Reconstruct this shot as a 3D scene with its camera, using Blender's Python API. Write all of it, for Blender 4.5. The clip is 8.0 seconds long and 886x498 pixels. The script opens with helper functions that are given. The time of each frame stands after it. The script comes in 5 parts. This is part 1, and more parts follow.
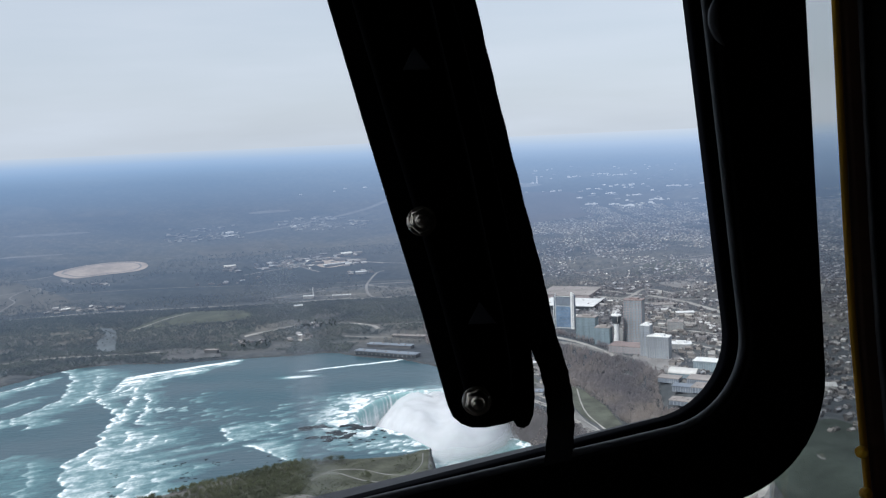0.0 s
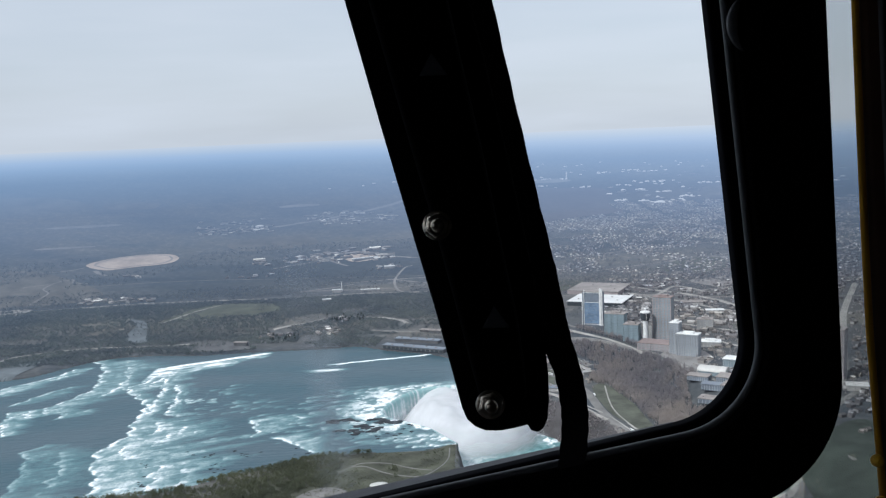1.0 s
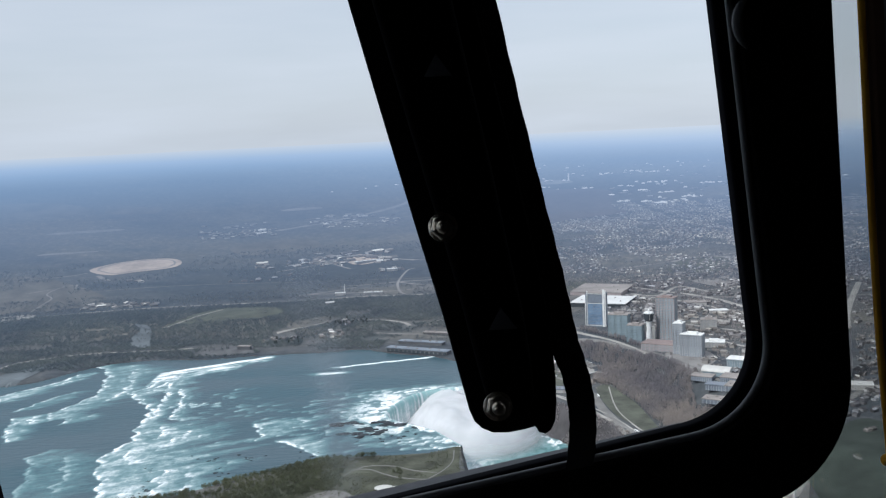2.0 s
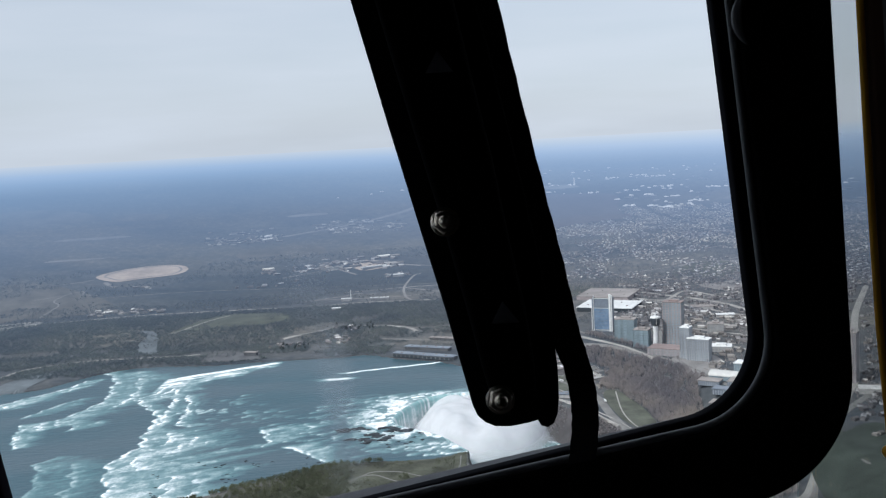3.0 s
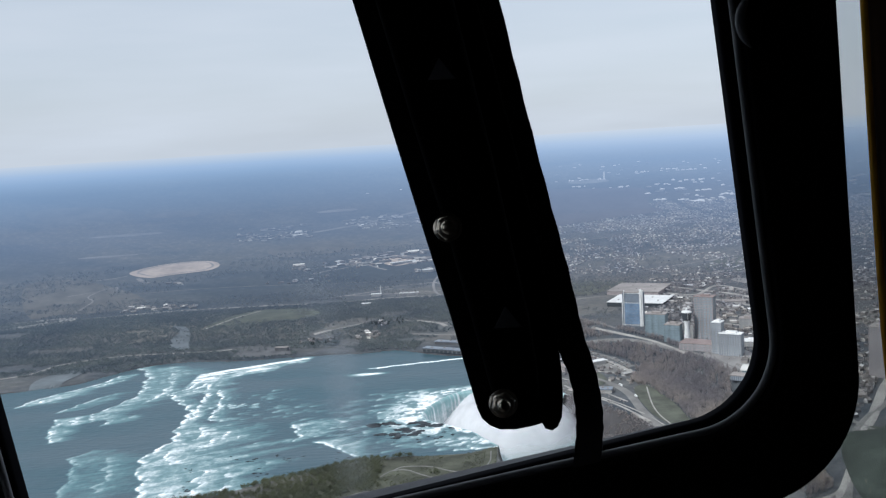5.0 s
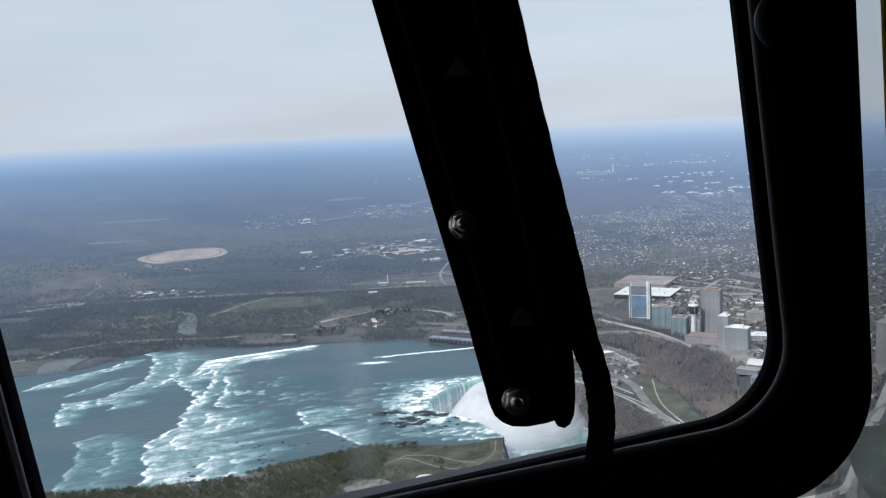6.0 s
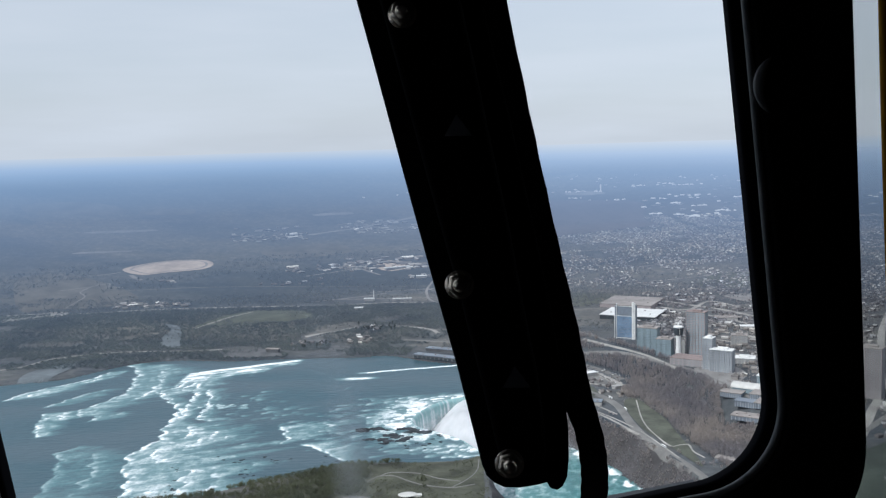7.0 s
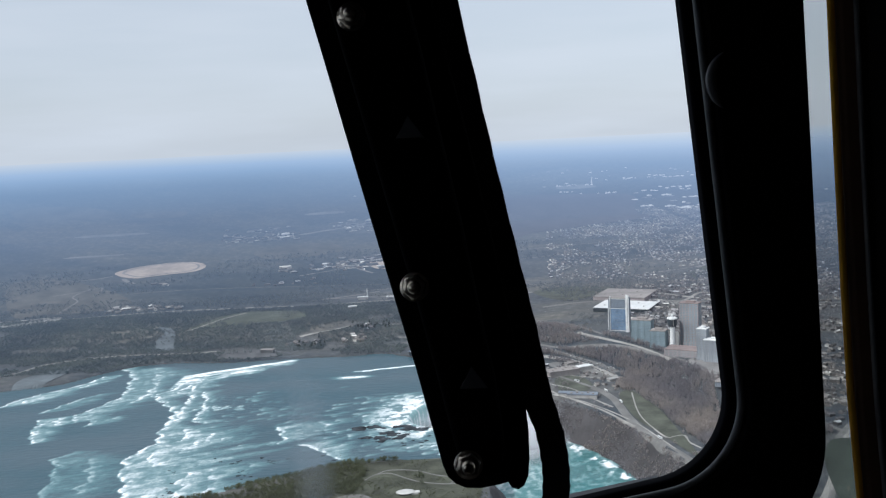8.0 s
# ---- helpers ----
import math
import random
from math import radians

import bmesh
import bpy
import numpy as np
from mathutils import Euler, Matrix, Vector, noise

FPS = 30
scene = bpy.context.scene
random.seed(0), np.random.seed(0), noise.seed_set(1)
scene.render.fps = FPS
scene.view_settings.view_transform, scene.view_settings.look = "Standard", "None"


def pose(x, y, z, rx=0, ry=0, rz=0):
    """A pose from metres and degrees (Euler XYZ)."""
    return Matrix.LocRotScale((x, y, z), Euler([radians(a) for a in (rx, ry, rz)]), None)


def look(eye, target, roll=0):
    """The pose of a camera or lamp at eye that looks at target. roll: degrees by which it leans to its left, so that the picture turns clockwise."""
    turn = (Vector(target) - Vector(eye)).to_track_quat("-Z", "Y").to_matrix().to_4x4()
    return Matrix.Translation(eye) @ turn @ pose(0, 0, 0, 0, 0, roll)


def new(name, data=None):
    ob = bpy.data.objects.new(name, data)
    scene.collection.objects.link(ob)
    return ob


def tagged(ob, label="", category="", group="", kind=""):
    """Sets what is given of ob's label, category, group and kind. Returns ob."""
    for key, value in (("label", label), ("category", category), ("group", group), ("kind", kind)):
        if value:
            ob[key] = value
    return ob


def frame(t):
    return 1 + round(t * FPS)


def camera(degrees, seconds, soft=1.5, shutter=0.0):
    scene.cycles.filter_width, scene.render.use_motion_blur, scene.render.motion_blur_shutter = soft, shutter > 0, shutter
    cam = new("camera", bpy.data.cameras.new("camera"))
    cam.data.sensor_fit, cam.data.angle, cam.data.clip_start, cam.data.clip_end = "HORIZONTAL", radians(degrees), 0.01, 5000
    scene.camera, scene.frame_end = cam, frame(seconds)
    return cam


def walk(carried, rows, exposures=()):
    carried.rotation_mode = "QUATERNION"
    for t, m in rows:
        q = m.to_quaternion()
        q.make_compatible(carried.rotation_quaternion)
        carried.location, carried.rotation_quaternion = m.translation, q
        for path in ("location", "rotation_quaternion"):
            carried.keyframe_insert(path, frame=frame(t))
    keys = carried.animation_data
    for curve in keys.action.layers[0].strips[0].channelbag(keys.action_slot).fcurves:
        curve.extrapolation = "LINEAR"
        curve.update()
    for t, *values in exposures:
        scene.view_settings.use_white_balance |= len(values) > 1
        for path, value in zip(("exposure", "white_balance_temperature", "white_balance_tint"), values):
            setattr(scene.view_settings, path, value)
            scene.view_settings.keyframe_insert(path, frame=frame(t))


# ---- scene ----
# ---- camera and its path ----
HEIGHT = 510.0                      # the helicopter's height over the upper river
cam = camera(50.0, 8.0, soft=1.3)
ROWS = [
    (0, -0.0078, 0.0082, 510.0015, 83.444, 2.643, -3.057),
    (0.5, -0.0065, 0.0103, 510.0047, 83.278, 2.707, -1.829),
    (1, -0.0008, 0.0047, 510.0064, 83.225, 2.370, -1.296),
    (1.5, -0.0047, 0.0056, 510.0054, 83.336, 2.123, -1.395),
    (1.7, -0.0039, 0.0066, 510.0060, 83.278, 2.518, -1.393),
    (2.8, -0.0010, 0.0051, 510.0029, 83.746, 3.079, -1.007),
    (3, -0.0009, 0.0019, 510.0007, 83.700, 3.129, -0.856),
    (3.5, -0.0000, -0.0000, 510.0000, 83.997, 3.057, -0.321),
    (4, 0.0030, -0.0025, 509.9981, 83.997, 3.039, 0.185),
    (4.5, 0.0111, -0.0064, 510.0022, 84.040, 3.294, 0.694),
    (4.7, 0.0135, -0.0022, 510.0038, 83.766, 3.545, 0.891),
    (5.8, 0.0126, -0.0023, 510.0086, 83.202, 3.341, 1.016),
    (6, 0.0096, -0.0025, 510.0099, 82.926, 2.831, 1.423),
    (6.5, -0.0042, -0.0074, 510.0337, 83.136, 1.875, 2.441),
    (7, 0.0054, 0.0035, 510.0322, 83.918, 1.603, 0.771),
    (7.5, 0.0239, 0.0056, 510.0291, 83.983, 2.137, -0.279),
    (8, 0.0257, 0.0046, 510.0341, 83.697, 2.817, 0.184),
]
walk(cam, [(t, pose(*row)) for t, *row in ROWS], [(0.0, 0.0, 6050, 8.0), (8.0, 0.0, 6050, 8.0)])
CABIN = pose(0.0, 0.0, HEIGHT, 83.997, 3.057, -0.321)   # the cabin leans with the helicopter

# ---- world, sun ----
SUN_AZ, SUN_EL = -118.0, 46.0        # degrees from straight ahead (to the right positive), over the horizon
world = bpy.data.worlds.new("sky")
scene.world = world
world.use_nodes = True
wn, wl = world.node_tree.nodes, world.node_tree.links
wn.clear()
w_out = wn.new("ShaderNodeOutputWorld")
w_sky = wn.new("ShaderNodeTexSky")
w_sky.sky_type, w_sky.sun_disc = "NISHITA", False
w_sky.sun_elevation, w_sky.sun_rotation = radians(SUN_EL), radians(SUN_AZ)
w_sky.air_density, w_sky.dust_density, w_sky.ozone_density = 1.0, 2.0, 1.5
w_bg = wn.new("ShaderNodeBackground")
w_bg.inputs["Strength"].default_value = 0.115
w_tc = wn.new("ShaderNodeTexCoord")
w_map = wn.new("ShaderNodeMapping")
w_map.inputs["Scale"].default_value = (1.2, 1.2, 9.0)
w_noise = wn.new("ShaderNodeTexNoise")
w_noise.inputs["Scale"].default_value, w_noise.inputs["Detail"].default_value = 2.2, 5.0
w_ramp = wn.new("ShaderNodeValToRGB")
w_ramp.color_ramp.elements[0].position, w_ramp.color_ramp.elements[1].position = 0.40, 0.72
w_ramp.color_ramp.elements[0].color = (0.78, 0.78, 0.78, 1)
w_ramp.color_ramp.elements[1].color = (0.95, 0.95, 0.95, 1)
w_mix = wn.new("ShaderNodeMixRGB")
w_xyz, w_veil = wn.new("ShaderNodeSeparateXYZ"), wn.new("ShaderNodeValToRGB")     # the veil grows brighter towards the east
w_veil.color_ramp.elements[0].position, w_veil.color_ramp.elements[1].position = 0.22, 0.80
w_veil.color_ramp.elements[0].color, w_veil.color_ramp.elements[1].color = (0.86, 0.87, 0.88, 1), (1.0, 1.0, 1.0, 1)
w_span = wn.new("ShaderNodeMapRange")
w_span.inputs["From Min"].default_value, w_span.inputs["From Max"].default_value = -1.0, 1.0
w_mul = wn.new("ShaderNodeMixRGB")
w_mul.blend_type, w_mul.inputs["Fac"].default_value = "MULTIPLY", 1.0
w_mul.inputs["Color1"].default_value = (6.5, 6.8, 7.3, 1)      # thin high cloud
wl.new(w_tc.outputs["Generated"], w_xyz.inputs["Vector"])
wl.new(w_xyz.outputs["X"], w_span.inputs["Value"])
wl.new(w_span.outputs["Result"], w_veil.inputs["Fac"])
wl.new(w_veil.outputs["Color"], w_mul.inputs["Color2"])
wl.new(w_tc.outputs["Generated"], w_map.inputs["Vector"])
wl.new(w_map.outputs["Vector"], w_noise.inputs["Vector"])
wl.new(w_noise.outputs["Fac"], w_ramp.inputs["Fac"])
wl.new(w_ramp.outputs["Color"], w_mix.inputs["Fac"])
wl.new(w_sky.outputs["Color"], w_mix.inputs["Color1"])
wl.new(w_mul.outputs["Color"], w_mix.inputs["Color2"])
wl.new(w_mix.outputs["Color"], w_bg.inputs["Color"])
wl.new(w_bg.outputs["Background"], w_out.inputs["Surface"])

sun_data = bpy.data.lights.new("sun", "SUN")
sun_data.energy, sun_data.angle, sun_data.color = 3.2, radians(2.5), (1.0, 0.97, 0.93)
sun = new("sun", sun_data)
_az, _el = radians(SUN_AZ), radians(SUN_EL)
sun_way = Vector((math.sin(_az) * math.cos(_el), math.cos(_az) * math.cos(_el), math.sin(_el)))
sun.matrix_world = look(sun_way * 3000, (0, 0, 0))


# ---- materials ----
def material(name, base, rough=0.8, metal=0.0):
    m = bpy.data.materials.new(name)
    m.use_nodes = True
    b = m.node_tree.nodes["Principled BSDF"]
    b.inputs["Base Color"].default_value = (*base, 1)
    b.inputs["Roughness"].default_value, b.inputs["Metallic"].default_value = rough, metal
    return m


def nodes_of(m):
    return m.node_tree.nodes, m.node_tree.links, m.node_tree.nodes["Principled BSDF"]


def noise_node(n, l, scale, detail=4.0, stretch=(1, 1, 1), coord="Object", rough=0.55):
    tc, mp, ns = n.new("ShaderNodeTexCoord"), n.new("ShaderNodeMapping"), n.new("ShaderNodeTexNoise")
    mp.inputs["Scale"].default_value = stretch
    ns.inputs["Scale"].default_value, ns.inputs["Detail"].default_value = scale, detail
    ns.inputs["Roughness"].default_value = rough
    l.new(tc.outputs[coord], mp.inputs["Vector"])
    l.new(mp.outputs["Vector"], ns.inputs["Vector"])
    return ns.outputs["Fac"]


def ramp_node(n, l, fac, stops):
    r = n.new("ShaderNodeValToRGB")
    e = r.color_ramp.elements
    while len(e) < len(stops):
        e.new(0.5)
    for el, (p, c) in zip(e, stops):
        el.position, el.color = p, (*c, 1)
    l.new(fac, r.inputs["Fac"])
    return r.outputs["Color"]


def mix_node(n, l, fac, a, b, blend="MIX"):
    x = n.new("ShaderNodeMixRGB")
    x.blend_type = blend
    for key, v in (("Fac", fac), ("Color1", a), ("Color2", b)):
        if isinstance(v, (int, float)):
            x.inputs[key].default_value = v
        elif isinstance(v, tuple):
            x.inputs[key].default_value = (*v, 1)
        else:
            l.new(v, x.inputs[key])
    return x.outputs["Color"]


def bump_node(n, l, b, height, strength, distance):
    bp = n.new("ShaderNodeBump")
    bp.inputs["Strength"].default_value, bp.inputs["Distance"].default_value = strength, distance
    l.new(height, bp.inputs["Height"])
    l.new(bp.outputs["Normal"], b.inputs["Normal"])


def worn(name, base, rough=0.8, metal=0.0, big=0.03, fine=0.6, spread=0.25, bump=0.0, gloss=0.5):
    """A surface with variation at two scales (1/metres)."""
    m = material(name, base, rough, metal)
    n, l, b = nodes_of(m)
    b.inputs["Specular IOR Level"].default_value = gloss
    lo = tuple(c * (1 - spread) for c in base)
    hi = tuple(min(1, c * (1 + spread)) for c in base)
    c1 = ramp_node(n, l, noise_node(n, l, big), [(0.3, lo), (0.7, hi)])
    c2 = ramp_node(n, l, noise_node(n, l, fine, 3), [(0.3, (0.75, 0.75, 0.75)), (0.7, (1, 1, 1))])
    l.new(mix_node(n, l, 0.7, c1, c2, "MULTIPLY"), b.inputs["Base Color"])
    if bump:
        bump_node(n, l, b, noise_node(n, l, fine, 5), 0.5, bump)
    return m


def pieces(name, base, spread=0.4, rough=0.9, hue=(0.0, 0.0, 0.0), thin=False, tones=()):
    """Many joined small pieces, each a little different, in patches of two tones."""
    m = material(name, base, rough)
    n, l, b = nodes_of(m)
    geo = n.new("ShaderNodeNewGeometry")
    lo = tuple(c * (1 - spread) for c in base)
    hi = tuple(min(1, c * (1 + spread) + h) for c, h in zip(base, hue))
    c1 = ramp_node(n, l, geo.outputs["Random Per Island"], list(tones) or [(0.0, lo), (1.0, hi)])
    c2 = ramp_node(n, l, noise_node(n, l, 0.008, 4), [(0.35, (0.72, 0.74, 0.78)), (0.65, (1.12, 1.08, 0.98))])
    col = mix_node(n, l, 1.0, c1, c2, "MULTIPLY")
    l.new(col, b.inputs["Base Color"])
    if thin:        # twigs and leaves let light through
        tr, mx = n.new("ShaderNodeBsdfTranslucent"), n.new("ShaderNodeMixShader")
        mx.name, mx.inputs["Fac"].default_value = "body", 0.5
        l.new(col, tr.inputs["Color"])
        l.new(b.outputs["BSDF"], mx.inputs[1])
        l.new(tr.outputs["BSDF"], mx.inputs[2])
        l.new(mx.outputs["Shader"], n["Material Output"].inputs["Surface"])
    return m


FLAT, RIM = 2600.0, 4880.0          # the plain is flat to FLAT; past it the distance is drawn together, up to RIM


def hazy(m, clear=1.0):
    """Painted haze: mixes a blue glow into the surface from 1300 m out, full at the horizon. clear: how much of that
    glow lies over it.
    """
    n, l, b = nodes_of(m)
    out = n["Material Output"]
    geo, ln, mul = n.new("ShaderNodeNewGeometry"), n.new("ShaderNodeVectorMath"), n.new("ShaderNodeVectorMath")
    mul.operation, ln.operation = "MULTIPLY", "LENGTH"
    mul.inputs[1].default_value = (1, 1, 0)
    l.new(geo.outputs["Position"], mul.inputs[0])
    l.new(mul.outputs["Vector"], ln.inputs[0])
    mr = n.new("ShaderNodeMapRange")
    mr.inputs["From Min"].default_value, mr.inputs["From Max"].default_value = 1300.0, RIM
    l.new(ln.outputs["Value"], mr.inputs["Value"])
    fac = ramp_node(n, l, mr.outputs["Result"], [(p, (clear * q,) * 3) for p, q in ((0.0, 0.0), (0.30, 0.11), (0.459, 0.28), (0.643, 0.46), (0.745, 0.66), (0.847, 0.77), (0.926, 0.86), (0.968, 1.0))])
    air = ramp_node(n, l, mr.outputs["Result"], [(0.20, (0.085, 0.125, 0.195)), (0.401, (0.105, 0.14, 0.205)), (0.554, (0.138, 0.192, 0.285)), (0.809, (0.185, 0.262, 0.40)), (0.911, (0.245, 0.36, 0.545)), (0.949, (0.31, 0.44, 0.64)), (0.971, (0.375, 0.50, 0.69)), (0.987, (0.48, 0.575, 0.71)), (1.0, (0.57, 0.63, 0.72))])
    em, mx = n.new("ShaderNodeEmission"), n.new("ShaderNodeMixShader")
    side, bright = n.new("ShaderNodeSeparateXYZ"), n.new("ShaderNodeMapRange")     # the painted glow is brighter towards the east
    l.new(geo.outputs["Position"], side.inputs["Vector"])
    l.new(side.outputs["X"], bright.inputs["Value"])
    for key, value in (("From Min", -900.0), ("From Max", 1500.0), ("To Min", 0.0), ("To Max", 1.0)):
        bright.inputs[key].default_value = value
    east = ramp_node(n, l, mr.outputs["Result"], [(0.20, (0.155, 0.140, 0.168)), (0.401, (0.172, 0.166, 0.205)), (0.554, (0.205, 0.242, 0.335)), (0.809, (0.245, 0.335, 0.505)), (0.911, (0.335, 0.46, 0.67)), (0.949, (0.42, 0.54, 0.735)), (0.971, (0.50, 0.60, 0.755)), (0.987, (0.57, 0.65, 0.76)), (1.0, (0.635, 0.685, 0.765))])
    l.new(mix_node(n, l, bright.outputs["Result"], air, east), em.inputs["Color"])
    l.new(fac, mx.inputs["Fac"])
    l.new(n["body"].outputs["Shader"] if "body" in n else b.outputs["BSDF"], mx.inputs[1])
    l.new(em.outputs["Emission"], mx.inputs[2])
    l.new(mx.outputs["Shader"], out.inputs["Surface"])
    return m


def land_material(name):
    m = material(name, (0.1, 0.1, 0.08), 0.95)
    n, l, b = nodes_of(m)
    # land tones lean to blue, which stands in for thin haze
    base = ramp_node(n, l, noise_node(n, l, 0.006, 7, (0.7, 1.2, 1), rough=0.62), [(0.32, (0.056, 0.069, 0.082)), (0.44, (0.094, 0.101, 0.110)), (0.55, (0.096, 0.100, 0.100)), (0.64, (0.112, 0.118, 0.124)), (0.74, (0.165, 0.168, 0.17))])
    fine = ramp_node(n, l, noise_node(n, l, 0.045, 6, (1, 1, 1), rough=0.7), [(0.3, (0.56, 0.58, 0.61)), (0.55, (0.95, 0.94, 0.93)), (0.70, (1.45, 1.41, 1.36))])
    wide = ramp_node(n, l, noise_node(n, l, 0.0016, 3, (0.5, 1.6, 1)), [(0.35, (0.46, 0.55, 0.62)), (0.5, (0.92, 0.93, 0.93)), (0.66, (1.60, 1.45, 1.22))])
    both = mix_node(n, l, 1.0, base, fine, "MULTIPLY")
    l.new(mix_node(n, l, 1.0, both, wide, "MULTIPLY"), b.inputs["Base Color"])
    return m


# hazy() puts the glow of the air into these materials, near woods and houses too
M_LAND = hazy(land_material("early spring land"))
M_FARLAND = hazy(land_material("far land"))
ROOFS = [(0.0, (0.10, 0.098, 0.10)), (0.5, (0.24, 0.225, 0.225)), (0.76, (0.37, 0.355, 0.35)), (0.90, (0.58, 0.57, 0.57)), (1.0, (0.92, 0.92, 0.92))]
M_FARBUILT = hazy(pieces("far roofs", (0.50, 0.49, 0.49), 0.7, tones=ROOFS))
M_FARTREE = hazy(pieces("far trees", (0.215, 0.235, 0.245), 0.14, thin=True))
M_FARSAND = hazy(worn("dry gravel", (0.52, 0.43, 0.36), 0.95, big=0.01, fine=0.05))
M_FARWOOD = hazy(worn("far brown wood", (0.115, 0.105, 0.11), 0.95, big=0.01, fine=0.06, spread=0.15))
# less painted haze on the white, so the far halls show as glints
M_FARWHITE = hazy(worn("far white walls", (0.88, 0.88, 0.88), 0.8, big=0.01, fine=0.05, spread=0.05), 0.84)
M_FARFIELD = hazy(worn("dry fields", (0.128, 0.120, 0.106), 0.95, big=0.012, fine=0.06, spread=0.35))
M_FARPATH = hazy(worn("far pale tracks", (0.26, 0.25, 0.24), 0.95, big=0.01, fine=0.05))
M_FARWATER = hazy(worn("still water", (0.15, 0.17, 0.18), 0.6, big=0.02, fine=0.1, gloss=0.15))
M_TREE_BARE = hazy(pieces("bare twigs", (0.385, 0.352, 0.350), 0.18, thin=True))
# the blue-grey of these crowns is partly haze put into their colour
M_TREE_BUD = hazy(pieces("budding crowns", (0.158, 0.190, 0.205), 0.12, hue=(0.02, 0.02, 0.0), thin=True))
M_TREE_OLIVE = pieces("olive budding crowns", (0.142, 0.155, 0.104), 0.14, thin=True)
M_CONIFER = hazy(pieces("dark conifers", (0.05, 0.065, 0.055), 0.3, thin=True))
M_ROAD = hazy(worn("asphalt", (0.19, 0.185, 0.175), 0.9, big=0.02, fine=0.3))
M_OLIVE = worn("dry winter grass", (0.066, 0.070, 0.050), 0.95, big=0.03, fine=0.25, spread=0.5)
M_SLOPE = worn("dark grassy slope", (0.048, 0.060, 0.050), 0.95, big=0.02, fine=0.2, spread=0.4)
M_CREAM = worn("cream roofing", (0.58, 0.57, 0.54), 0.7, big=0.01, fine=0.1, spread=0.08)
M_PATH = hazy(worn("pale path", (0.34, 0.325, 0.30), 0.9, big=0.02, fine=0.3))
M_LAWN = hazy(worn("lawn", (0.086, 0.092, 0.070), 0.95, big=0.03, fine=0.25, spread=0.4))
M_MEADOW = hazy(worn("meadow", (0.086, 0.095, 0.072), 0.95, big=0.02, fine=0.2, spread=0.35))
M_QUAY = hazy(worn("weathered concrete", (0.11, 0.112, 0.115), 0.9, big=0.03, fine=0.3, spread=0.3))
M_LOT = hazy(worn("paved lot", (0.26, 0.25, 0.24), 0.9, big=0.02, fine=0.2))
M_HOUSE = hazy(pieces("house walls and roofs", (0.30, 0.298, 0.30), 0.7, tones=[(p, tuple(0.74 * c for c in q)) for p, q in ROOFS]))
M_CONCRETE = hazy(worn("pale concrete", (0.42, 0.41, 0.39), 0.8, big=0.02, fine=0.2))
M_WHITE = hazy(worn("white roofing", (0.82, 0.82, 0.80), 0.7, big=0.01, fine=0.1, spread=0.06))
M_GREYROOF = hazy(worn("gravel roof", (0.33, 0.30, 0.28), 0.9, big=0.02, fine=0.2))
M_BLUEGLASS = worn("blue curtain wall", (0.19, 0.275, 0.39), 0.25, big=0.05, fine=0.25, spread=0.3)
M_SLATE = worn("slate blue recess", (0.185, 0.215, 0.255), 0.4, big=0.05, fine=0.25)
M_MIDGLASS = worn("grey glazing", (0.31, 0.32, 0.33), 0.3, big=0.05, fine=0.4)
M_TEALGLASS = worn("teal curtain wall", (0.225, 0.285, 0.315), 0.5, big=0.05, fine=0.25, spread=0.3)
M_RED = worn("red-brown roof", (0.27, 0.215, 0.205), 0.85, big=0.03, fine=0.3)
M_BRICK = worn("brown brick", (0.36, 0.32, 0.322), 0.85, big=0.03, fine=0.3)
M_PANEL = worn("pale blue-grey panels", (0.35, 0.365, 0.38), 0.7, big=0.03, fine=0.2)
M_PANELGLASS = worn("blue-grey window bands", (0.27, 0.30, 0.335), 0.4, big=0.05, fine=0.3)
M_DARKGLASS = material("dark glazing", (0.05, 0.06, 0.07), 0.2)
M_WETROCK = worn("dark wet rock", (0.052, 0.060, 0.068), 0.8, big=0.05, fine=0.3, spread=0.5, gloss=0.1)
M_ROCK = worn("wet gorge rock", (0.066, 0.062, 0.064), 0.9, big=0.02, fine=0.12, spread=0.4, bump=2.0)


